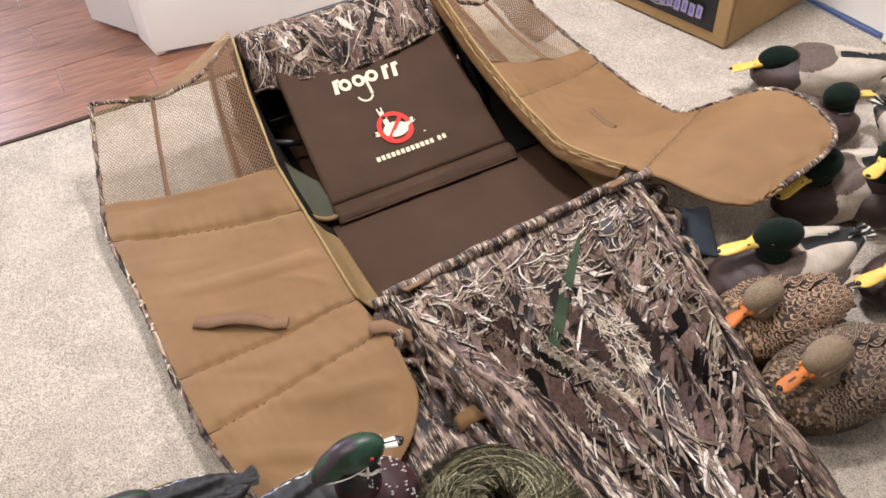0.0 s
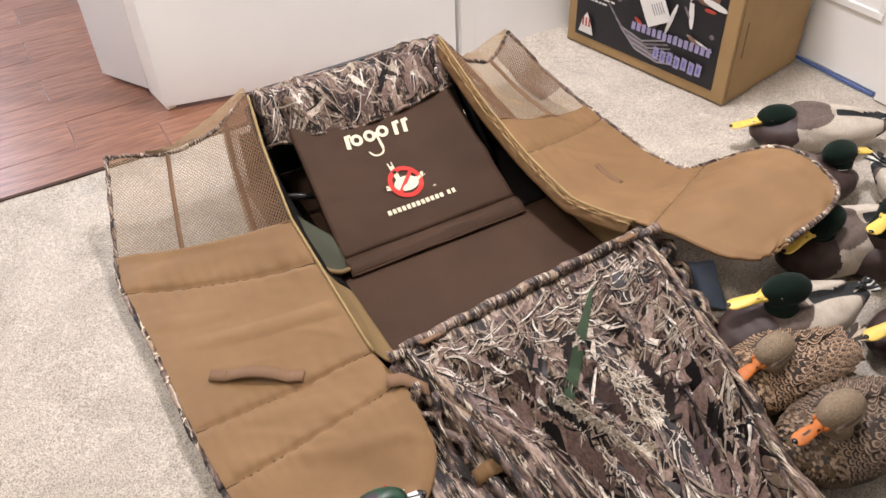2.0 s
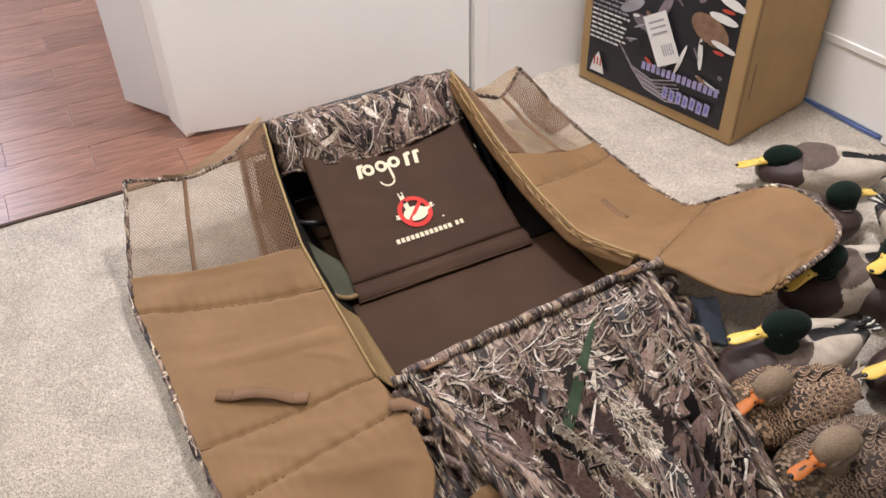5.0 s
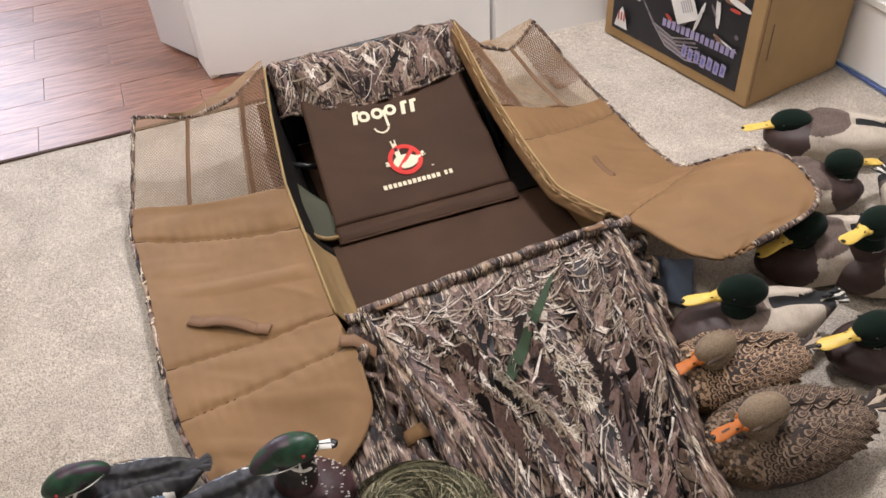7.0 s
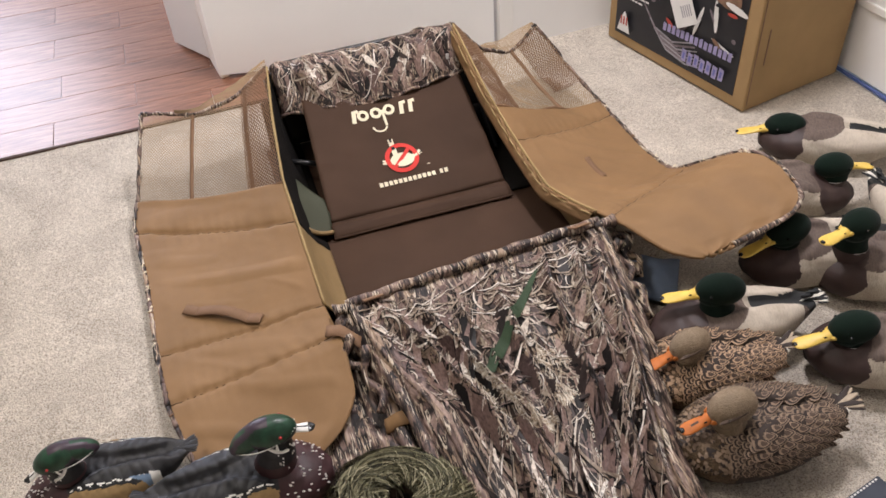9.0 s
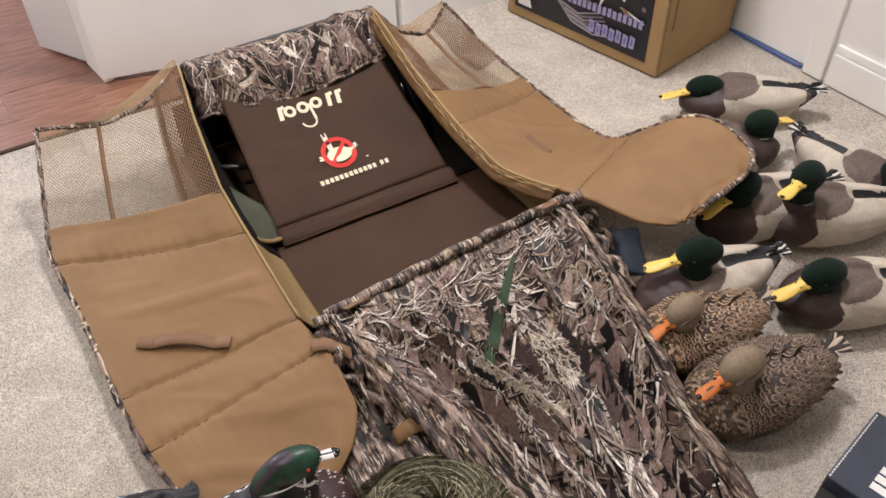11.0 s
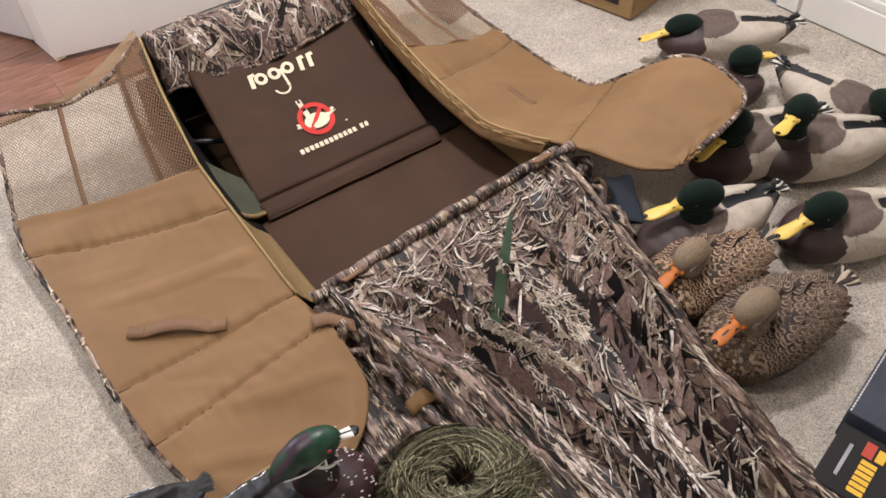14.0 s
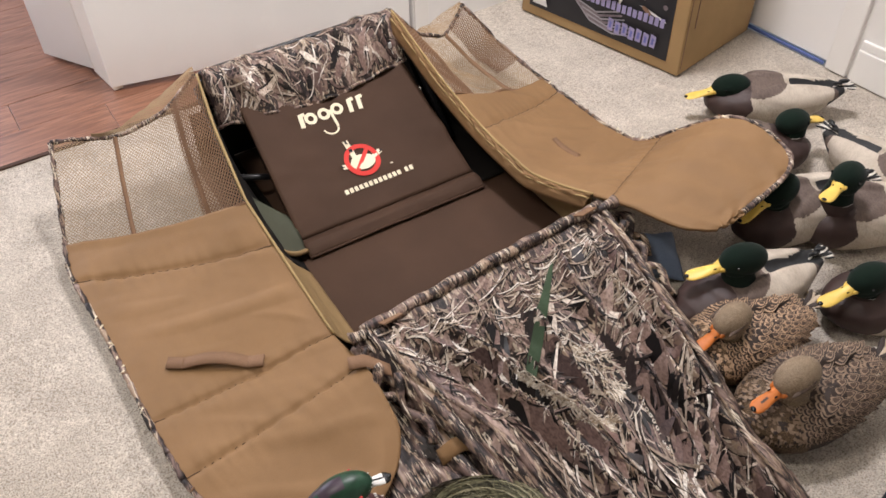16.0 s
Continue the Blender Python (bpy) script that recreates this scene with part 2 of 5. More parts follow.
def surface(name, f, nu, nv, mat, parent=None, thick=0.0, label=""):
    """A smooth sheet over f(s, t), s and t from 0 to 1."""
    pts = [f(i / nu, j / nv) for j in range(nv + 1) for i in range(nu + 1)]
    w = nu + 1
    faces = [(j * w + i, j * w + i + 1, (j + 1) * w + i + 1, (j + 1) * w + i) for j in range(nv) for i in range(nu)]
    p, q, r = Vector(f(0.5, 0.5)), Vector(f(0.51, 0.5)), Vector(f(0.5, 0.51))
    if (q - p).cross(r - p).z < 0:
        faces = [c[::-1] for c in faces]
    ob = mesh_ob(name, pts, faces, mat, parent, True)
    if thick:
        mod = ob.modifiers.new("thickness", "SOLIDIFY")
        mod.thickness, mod.offset = thick, -1
    return tagged(ob, label)


def tube(name, pts, r, mat, parent=None, sides=8, label="", wob=0.0, seed=0):
    """A round cord through the points; wob makes it lumpy."""
    rng = random.Random(seed)
    pts = [Vector(p) for p in pts]
    verts, faces = [], []
    for i, p in enumerate(pts):
        d = (pts[min(i + 1, len(pts) - 1)] - pts[max(i - 1, 0)]).normalized()
        a = d.cross(Vector((0, 0, 1)))
        a = (a if a.length > 1e-4 else Vector((1, 0, 0))).normalized()
        b = a.cross(d)
        rr = r * (1 + wob * rng.uniform(-1, 1))
        for k in range(sides):
            t = 2 * math.pi * k / sides
            verts.append(p + rr * (math.cos(t) * a + math.sin(t) * b))
    for i in range(len(pts) - 1):
        for k in range(sides):
            k2 = (k + 1) % sides
            faces.append((i * sides + k, i * sides + k2, (i + 1) * sides + k2, (i + 1) * sides + k))
    faces += [tuple(range(sides))[::-1], tuple(range((len(pts) - 1) * sides, len(pts) * sides))]
    return tagged(mesh_ob(name, verts, faces, mat, parent, True), label)


def strap(name, pts, width, across, mat, parent=None, thick=0.0025, label=""):
    """A flat band along the points, as wide as given in the direction across."""
    a = Vector(across).normalized() * width / 2
    pts = [Vector(p) for p in pts]
    return surface(name, lambda s, t: lerp_path(pts, t) + a * (2 * s - 1), 2, max(6, len(pts) * 3), mat, parent, thick, label)


def lerp_path(pts, t):
    k = t * (len(pts) - 1)
    i = min(int(k), len(pts) - 2)
    return pts[i].lerp(pts[i + 1], k - i)


def along(v, table, col):
    """A value off a table of rows (v, a, b), smoothed between the rows."""
    return float(np.interp(v, [r[0] for r in table], [r[col] for r in table]))


def soft(v, table, col, r=0.04):
    return (along(v - r, table, col) + 2 * along(v, table, col) + along(v + r, table, col)) / 4


def wave(x, y, z=0.0, sc=9.0):
    return noise.noise(Vector((x * sc, y * sc, z * sc)))


# ---- the room ----
# room axes: x along the wall with the doorway, y into the next room
ROOM = pose(-0.109, 2.561, 0, 0, 0, 34.5)


def room_block(name, x0, x1, y0, y1, z0, z1, mat, kind="structure", label="", bevel=0.0, parent=None, category=""):
    ob = part(name, block(x0, x1, y0, y1, z0, z1, bevel), mat, parent, label)
    if parent is None:
        ob.matrix_world = ROOM
        tagged(ob, kind=kind, category=category)
    return ob


# carpet with a slightly uneven pile
def carpet_f(s, t):
    x, y = -3.2 + 4.1 * s, -4.2 + 4.2 * t
    return (x, y, -0.004 + 0.003 * wave(x, y, 0, 6) + 0.0015 * wave(x, y, 3, 21))


carpet = surface("floor", carpet_f, 160, 160, M_CARPET, label="short-pile beige carpet with brushed marks")
carpet.matrix_world = ROOM
tagged(carpet, kind="structure", category="carpet")

room_block("subfloor", -5.5, 2.0, -4.4, 3.4, -0.15, -0.03, M_WALL, label="plain slab below the floors")
room_block("ceiling", -5.4, 1.1, -4.3, 3.3, 2.42, 2.52, M_CEIL, label="plain white ceiling")
room_block("wall_north", 0.0, 0.9, 0.0, 0.12, -0.02, 2.42, M_DOOR, label="smooth white painted wall beside the doorway")
room_block("wall_north_west", -3.3, -1.75, 0.0, 0.12, -0.02, 2.42, M_WALL, label="white painted wall beyond the doorway")
room_block("wall_header", -1.75, 0.0, 0.0, 0.12, 2.1, 2.42, M_WALL, label="white painted wall above the doorway")
room_block("wall_south", -3.3, 1.02, -4.3, -4.18, -0.02, 2.42, M_WALL, label="white painted wall")
room_block("wall_west", -3.32, -3.2, -4.18, 0.0, -0.02, 2.42, M_WALL, label="white painted wall")
room_block("wall_east", 0.9, 1.02, -4.18, -0.985, -0.02, 2.42, M_WALL, label="white painted wall with a tall baseboard")
room_block("wall_east_end", 0.9, 1.02, -0.06, 0.12, -0.02, 2.42, M_WALL, label="white painted wall in the corner")
room_block("wall_east_header", 0.9, 1.02, -0.985, -0.06, 2.08, 2.42, M_WALL, label="white painted wall above the door")
room_block("hall_wall_north", -5.4, 1.02, 3.2, 3.3, -0.02, 2.42, M_WALL, label="white painted wall of the next room")
room_block("hall_wall_west_low", -5.4, -5.3, 0.12, 3.2, -0.02, 0.8, M_WALL, label="white painted wall under the window")
room_block("hall_wall_west_top", -5.4, -5.3, 0.12, 3.2, 2.2, 2.42, M_WALL, label="white painted wall above the window")
room_block("hall_wall_south", -5.4, -3.2, 0.0, 0.12, -0.02, 2.42, M_WALL, label="white painted wall of the next room")
room_block("hall_wall_east", 0.9, 1.02, 0.12, 3.2, -0.02, 2.42, M_WALL, label="white painted wall of the next room")

# baseboard with a stepped top edge
bb = room_block("baseboard", 0.884, 0.9, -4.18, -1.0, 0.0, 0.10, M_TRIM, label="white painted baseboard with a moulded top", bevel=0.003, category="baseboard")
room_block("moulding", 0.889, 0.9, -4.18, -1.0, 0.101, 0.128, M_TRIM, parent=bb, bevel=0.004)

# panelled door in the east wall with a strip of blue tape along its foot
door = empty("door_1", ROOM)
tagged(door, "white six-panel door with blue tape along its foot", "door", kind="structure")
room_block("door_leaf", 0.908, 0.94, -0.91, -0.09, 0.012, 2.05, M_DOOR, parent=door)
for y0, y1 in ((-0.83, -0.53), (-0.47, -0.17)):
    for z0, z1 in ((0.24, 0.86), (1.0, 1.6), (1.72, 1.94)):
        room_block("rail_edge", 0.901, 0.909, y0 - 0.022, y1 + 0.022, z0 - 0.024, z0, M_TRIM, parent=door, bevel=0.003)
        room_block("rail_edge", 0.901, 0.909, y0 - 0.022, y1 + 0.022, z1, z1 + 0.024, M_TRIM, parent=door, bevel=0.003)
        room_block("stile_edge", 0.901, 0.909, y0 - 0.022, y0, z0, z1, M_TRIM, parent=door, bevel=0.003)
        room_block("stile_edge", 0.901, 0.909, y1, y1 + 0.022, z0, z1, M_TRIM, parent=door, bevel=0.003)
room_block("masking_tape", 0.897, 0.906, -0.9, -0.1, 0.001, 0.008, M_TAPE, parent=door, label="blue masking tape")
for y0, y1 in ((-0.985, -0.915), (-0.085, -0.06)):
    room_block("trim", 0.886, 0.915, y0, y1, 0.0, 2.08, M_TRIM, label="white door casing", bevel=0.004, category="casing")

# white slab door that stands ajar towards the next room
LEAF = pose(-0.109, 2.561, 0, 0, 0, 22.0)
door2 = empty("door_2", LEAF)
tagged(door2, "smooth white slab door standing slightly ajar", "door", kind="structure")
part("door_leaf", block(-0.955, -0.012, 0.0, 0.035, 0.012, 2.06, 0.002), M_DOOR, door2)
room_block("trim", 0.002, 0.055, -0.008, 0.0, 0.0, 2.12, M_TRIM, label="flat white casing beside the door", bevel=0.002, category="casing")

# second leaf and its cream edge, beyond the first
LEAF2 = pose(-1.085, 2.315, 0, 0, 0, -27.0)
door3 = empty("door_3", LEAF2)
tagged(door3, "white door leaf folded back over the wood floor", "door", kind="structure")
part("door_leaf", block(-0.215, 0.0, -0.002, 0.033, 0.012, 2.06, 0.002), M_DOOR, door3)
EDGE = pose(-0.99, 2.205, 0, 0, 0, 131.0)
jamb = part("jamb", block(0.0, 0.15, -0.03, 0.0, 0.0, 2.06, 0.003), M_EDGE, label="cream painted door jamb")
jamb.matrix_world = EDGE
tagged(jamb, kind="structure", category="jamb")

# ---- hunting blind ----
BLIND = pose(-0.303, 1.470, 0, 0, 0, 33)
blind = empty("layout_blind", BLIND)
tagged(blind, "open tan and reed-camouflage layout hunting blind lying on the carpet", "hunting blind")

INNER_L = [(-0.68, -0.24, 0.03), (-0.66, -0.18, 0.035), (-0.61, -0.105, 0.045), (-0.55, -0.065, 0.06), (-0.44, -0.062, 0.10), (-0.295, -0.076, 0.075), (0.1, -0.088, 0.15), (0.3, -0.07, 0.22), (0.45, -0.047, 0.29)]
OUTER_L = [(-0.68, -0.27, 0.03), (-0.66, -0.33, 0.03), (-0.61, -0.385, 0.03), (-0.433, -0.43, 0.035), (-0.269, -0.446, 0.03), (-0.01, -0.457, 0.03), (0.216, -0.477, 0.035), (0.307, -0.463, 0.045), (0.5, -0.402, 0.20)]
INNER_R = [(-0.55, 0.70, 0.172), (-0.535, 0.665, 0.168), (-0.51, 0.64, 0.166), (-0.46, 0.617, 0.166), (-0.40, 0.60, 0.165), (-0.33, 0.58, 0.155), (-0.27, 0.565, 0.132), (-0.14, 0.525, 0.115), (0.056, 0.522, 0.13), (0.22, 0.50, 0.2), (0.44, 0.481, 0.31)]
OUTER_R = [(-0.55, 0.72, 0.178), (-0.548, 0.78, 0.188), (-0.541, 0.86, 0.200), (-0.525, 0.92, 0.210), (-0.498, 0.955, 0.217), (-0.46, 0.965, 0.222), (-0.40, 0.967, 0.232), (-0.35, 0.955, 0.236), (-0.30, 0.93, 0.218), (-0.16, 0.873, 0.088), (-0.12, 0.872, 0.062), (0.0, 0.872, 0.045), (0.275, 0.875, 0.045), (0.5, 0.84, 0.10), (0.558, 0.78, 0.2)]
# seams by their outer ends; they run back towards the inner edge by these amounts
SEAMS_L, SEAMS_R = (-0.42, -0.27, 0.185), (-0.19, 0.20)
SLANT_L = [(-0.68, 0.0), (-0.43, -0.02), (-0.275, 0.025), (0.18, 0.225), (0.30, 0.21), (0.5, 0.05)]
SLANT_R = [(-0.55, 0.0), (-0.46, 0.0), (-0.19, 0.15), (0.2, 0.14), (0.27, 0.1), (0.56, 0.12)]


def flap_point(inner, outer, s, w, seams, side, puff=0.010):
    """s runs from the inner edge to the outer one, w is the place along the outer edge."""
    vi = w - along(w, SLANT_L if inner is INNER_L else SLANT_R, 1)
    r = 0.02 if inner is INNER_L else 0.012
    ui, zi = soft(vi, inner, 1, 0.02), soft(vi, inner, 2)
    uo, zo = soft(w, outer, 1, r), soft(w, outer, 2, 0.03)
    x, y = ui + (uo - ui) * s, vi + (w - vi) * s
    end = 1 / (1 + math.exp((w + 0.21) / 0.02)) if inner is INNER_R else 0.0
    z = zo + (zi - zo) * (1 - s) ** (1.7 - 0.7 * end)
    gap = min(abs(w - q) for q in seams)
    ends = min(1, min(s, 1 - s) * 9)
    z += puff * (1 - math.exp(-gap / 0.007)) * (0.45 + 0.55 * ends) * (1 - 0.6 * end)
    pull = math.exp(-gap / 0.03) * 0.0022 * math.sin(85 * s + 9 * wave(s, w, 1, 3))
    drape = 0.006 * wave(x * 1.6 + y * 1.3, y * 0.5 - x * 0.5, side, 5) + 0.009 * max(0, wave(x * 0.7 + y * 1.7, (y - x) * 0.3, side + 3, 10) - 0.12)
    fold = 1 - min(1.0, 4.5 * abs(wave(x * 0.55 + y * 0.75, (y - x) * 0.18, side + 11, 9)))
    drape += 0.006 * fold * fold * max(0.0, wave(x, y, side + 17, 5) + 0.15)
    drape += 0.004 * end * math.sin(26 * s + 14 * w + 4 * wave(s, w, 7, 2))
    z += (drape * (1 - 0.4 * end) + pull) * ends + 0.0008 * wave(x, y, side + 5, 40)
    return x, y, z


def make_flap(inner, outer, seams, w0, w1, side, name, label):
    def f(s, t):
        return flap_point(inner, outer, s, w0 + (w1 - w0) * t, seams, side)
    flap = surface(name, f, 48, 190, M_TAN, blind, 0.008, label)
    # a thin dark cord along each seam stands in for its shadow line
    for q in seams:
        pts = []
        for k in range(41):
            x, y, z = f(0.01 + 0.98 * k / 40, (q - w0) / (w1 - w0))
            pts.append((x, y, z + 0.0015))
        tube("seam", pts, 0.0014, M_SEAM, flap, 5)
    edge = [f(1, k / 90) for k in range(91)]
    for i in range(0, 90, 6):
        tube("binding", [(p[0], p[1], p[2] - 0.002) for p in edge[i:i + 7]], 0.0062, M_CAMO, flap, 7, "camouflage binding", 0.3, i)
    rng = random.Random(side)
    for i in range(14):
        p = Vector(edge[rng.randrange(4, 88)]) + Vector((rng.uniform(-0.003, 0.003), rng.uniform(-0.004, 0.004), 0.003))
        d = Vector((rng.uniform(-1, 1), rng.uniform(-1, 1), 0.2)).normalized() * rng.uniform(0.003, 0.006)
        tube("binding_fleck", [p - d, p, p + d], 0.0022, M_CREAM if i % 3 else M_WEB, flap, 5)
    return flap, f


flap_l, fl = make_flap(INNER_L, OUTER_L, SEAMS_L, -0.68, 0.30, 1, "door_flap", "padded tan canvas flap with stitched channels")
flap_r, fr = make_flap(INNER_R, OUTER_R, SEAMS_R, -0.55, 0.27, 2, "door_flap", "padded tan canvas flap, its end propped on the decoys")


def net(name, f, nu, nv, w, parent, label="", mat=M_NET):
    """A knotted net over f(s, t): thin crossing threads with open holes."""
    verts, faces = [], []

    def thread(a, b):
        d = (b - a).normalized()
        side = d.cross(Vector((0, 0, 1)))
        side = (side if side.length > 1e-3 else Vector((1, 0, 0))).normalized() * w / 2
        up = Vector((0, 0, w / 2))
        n = len(verts)
        verts.extend([a - side, b - side, b + up, a + up, b + side, a + side])
        faces.extend([(n, n + 1, n + 2, n + 3), (n + 3, n + 2, n + 4, n + 5)])
    grid = [[Vector(f(i / nu, j / nv)) for i in range(nu + 1)] for j in range(nv + 1)]
    for j in range(nv):
        for i in range(nu):
            thread(grid[j][i], grid[j + 1][i + 1])
            thread(grid[j][i + 1], grid[j + 1][i])
    return tagged(mesh_ob(name, verts, faces, mat, parent), label)


def net_l(s, t):
    w = 0.30 + 0.2 * t
    x, y, z = flap_point(INNER_L, OUTER_L, s, w, (9,), 1, 0.0)
    scoop = 0.05 * math.sin(math.pi * min(1, s * 1.15)) * t
    return x, y - scoop, z - 0.018 * math.sin(math.pi * s) * t + 0.008 * wave(x * 2, y * 2, 4, 6)


def net_r(s, t):
    w = 0.27 + 0.288 * t
    x, y, z = flap_point(INNER_R, OUTER_R, s, w, (9,), 2, 0.0)
    return x, y - 0.04 * math.sin(math.pi * s) * t, z - 0.05 * math.sin(math.pi * s) * t + 0.012 * wave(x * 2, y * 2, 7, 6)


window_l = net("mesh_window", net_l, 48, 30, 0.0017, blind, "tan netting window with brown webbing")
window_r = net("mesh_window", net_r, 42, 30, 0.0017, blind, "tan netting window, slack and folded")
for win, g in ((window_l, net_l), (window_r, net_r)):
    rows = ([g(1, k / 14) for k in range(15)], [g(k / 24, 1) for k in range(25)])
    for i, row in enumerate(rows):
        tube("binding", [(p[0], p[1], p[2]) for p in row], 0.0055, M_CAMO, win, 7, "camouflage binding", 0.35, 40 + i)
    low = [g(k / 24, 0) for k in range(25)]
    tube("hem", [(p[0], p[1], p[2] + 0.003) for p in low], 0.004, M_WEB, win, 6)
    for s0 in (0.62, 0.2):
        strap("webbing", [(g(s0, k / 8)[0], g(s0, k / 8)[1], g(s0, k / 8)[2] + 0.003) for k in range(9)], 0.011, (1, 0, 0.3), M_WEB, win)


net("mesh_band", lambda s, t: Vector(net_l(0.01 + 0.22 * s, t)) + Vector((0, 0, 0.006)), 11, 30, 0.0025, window_l, "doubled brown netting", M_WEB)
net("mesh_band", lambda s, t: Vector(net_r(0.01 + 0.20 * s, t)) + Vector((0, 0, 0.006)), 9, 30, 0.0025, window_r, "doubled brown netting", M_WEB)
net("mesh_band", lambda s, t: Vector(net_r(0.70 + 0.29 * s, 0.35 + 0.65 * t)) + Vector((0, 0, 0.006)), 12, 20, 0.0024, window_r, "doubled brown netting", M_WEB)

# loose net behind the window, folded over the frame
def net_back(s, t):
    a = Vector(net_l(0.75 * s, 1))
    return a.x, a.y + 0.05 * t * math.sin(math.pi * min(1, s + 0.12)), a.z + 0.012 * math.sin(2.4 * t) + 0.006 * wave(s * 3, t, 2, 3)


net("mesh_fold", net_back, 46, 12, 0.0017, blind, "loose fold of tan netting")


def net_back_r(s, t):
    a = Vector(net_r(1 - 0.72 * s, 1))
    return a.x - 0.01 * t, a.y + 0.06 * t * math.sin(math.pi * s), a.z + 0.012 * t


net("mesh_fold", net_back_r, 36, 10, 0.0017, blind, "loose fold of tan netting")

# zipper tapes along the inner edges, and the lining that drops to the mat
for inner, sgn, g, v0, v1 in ((INNER_L, 1, -0.02, -0.30, 0.44), (INNER_R, -1, 0.575, -0.30, 0.43)):
    pts = [(soft(v, inner, 1, 0.02) + sgn * 0.002, v, soft(v, inner, 2) + 0.006) for v in np.linspace(v0, v1, 40)]
    tube("zipper", pts, 0.0034, M_ZIP, blind, 6, "pale yellow zipper tape", 0.15, 3)

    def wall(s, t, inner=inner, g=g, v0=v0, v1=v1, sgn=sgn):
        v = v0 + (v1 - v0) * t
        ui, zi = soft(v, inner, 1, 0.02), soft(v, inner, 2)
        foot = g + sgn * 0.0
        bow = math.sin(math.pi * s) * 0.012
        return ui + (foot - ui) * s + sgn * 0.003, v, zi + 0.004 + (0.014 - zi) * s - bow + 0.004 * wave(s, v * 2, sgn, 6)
    def pucker(s, t, inner=inner, v0=v0, v1=v1, sgn=sgn):
        v = v0 + (v1 - v0) * t
        ui, zi = soft(v, inner, 1, 0.02), soft(v, inner, 2)
        fold = 0.003 * math.sin(120 * v + 9 * wave(v, s, sgn, 9)) * math.sin(math.pi * min(1, 0.15 + s))
        return ui + sgn * (0.004 + 0.019 * s + fold), v, zi + 0.004 + 0.004 * math.sin(math.pi * s) - 0.030 * s * s + fold
    if sgn < 0:
        surface("zipper_gusset", pucker, 10, 170, M_TAN, blind, 0.002, "puckered tan strip under the zipper")
        tube("zipper", [(q[0], q[1], q[2] + 0.001) for q in (pucker(0.55, k / 60) for k in range(61))], 0.0022, M_ZIP, blind, 5, "pale yellow zipper tape", 0.15, 5)
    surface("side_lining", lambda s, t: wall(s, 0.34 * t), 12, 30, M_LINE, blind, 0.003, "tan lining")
    # rear part near-black: the recess shade is put into the lining colour
    surface("side_lining", lambda s, t: wall(s, 0.34 + 0.66 * t), 12, 30, M_DARK, blind, 0.003, "near-black sheet with the recess shade in its colour")


# sheets added beside the backrest; their near-black colour stands for shade
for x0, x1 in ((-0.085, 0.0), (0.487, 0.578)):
    surface("side_shade", lambda s, t, x0=x0, x1=x1: (x0 + (x1 - x0) * s, 0.01 + 0.45 * t, 0.021 + 0.002 * wave(s, t * 3, x0, 4)), 8, 30, M_DARK, blind, 0.003, "near-black sheet with the recess shade in its colour")

# olive gusset at the foot of the backrest
def gusset(s, t):
    return -0.088 + 0.09 * s + 0.012 * t, 0.005 - 0.02 * math.sin(math.pi * s) * (1 - t) + 0.20 * t * (1 - 0.5 * s), 0.115 - 0.085 * s ** 0.6 + 0.02 * t


surface("gusset", gusset, 10, 14, M_OLIVE, blind, 0.004, "olive coated cloth gusset")
tube("gusset_binding", [gusset(s, 0) for s in np.linspace(0, 1, 12)], 0.006, M_LINE, blind, 6)


# floor mat and seat
def mat_f(s, t):
    x, y = -0.10 + 0.71 * s, -0.55 + 1.02 * t
    return x, y, 0.012 + 0.004 * wave(x, y, 9, 7) + 0.001 * wave(x, y, 2, 30)


surface("floor_mat", mat_f, 50, 70, M_BROWN, blind, 0.006, "dark brown nylon floor")

BACK0, BACK1 = Vector((0, 0.045, 0.03)), Vector((0, 0.47, 0.25))


def back_point(x, k, lift=0.0):
    p = BACK0.lerp(BACK1, k)
    n = Vector((0, -0.46, 0.888))
    sag = -0.010 * math.sin(math.pi * min(max((x - 0.01) / 0.46, 0), 1)) * math.sin(math.pi * k)
    wr = 0.0035 * wave(x * 1.5, k, 6, 8) + 0.005 * max(0, wave(x + k, k * 0.6, 8, 9))
    return Vector((x, p.y, p.z)) + n * (sag + wr + lift)


def back_f(s, t):
    return back_point(0.005 + 0.02 * t + (0.475 - 0.035 * t) * s, t)


surface("backrest", back_f, 44, 44, M_BROWN, blind, 0.016, "dark brown padded nylon backrest")


def crease(s, t):
    x = 0.002 + 0.478 * s
    return x, -0.012 + 0.058 * t, 0.02 + 0.012 * math.sin(math.pi * t) + 0.006 * t + 0.003 * wave(x, t, 3, 8)


surface("seat_roll", crease, 40, 10, M_BROWN, blind, 0.004, "rolled nylon seat edge")
tube("seat_piping", [crease(k / 30, 0) for k in range(31)], 0.003, M_BROWN, blind, 6)

# steel frame behind the backrest
tube("frame_tube", [(-0.055, 0.2, 0.03), (-0.055, 0.44, 0.25), (0.0, 0.475, 0.268), (0.46, 0.475, 0.28), (0.50, 0.44, 0.27), (0.515, 0.2, 0.03)], 0.009, M_TUBE, blind, 10, "black steel tube")
tube("frame_tube", [(-0.06, 0.26, 0.10), (0.06, 0.25, 0.06)], 0.008, M_TUBE, blind, 8, "black steel tube")


# added panel that closes the gap; its near-black colour stands for shade
surface("gap_panel", lambda s, t: (-0.085 + 0.66 * s, 0.468 + 0.004 * math.sin(9 * s), 0.012 + t * (0.255 + 0.02 * s - 0.1 * (s < 0.06) - 0.13 * (s > 0.85))), 20, 10, M_DARK, blind, 0.003, "added near-black panel that closes the gap behind the backrest")


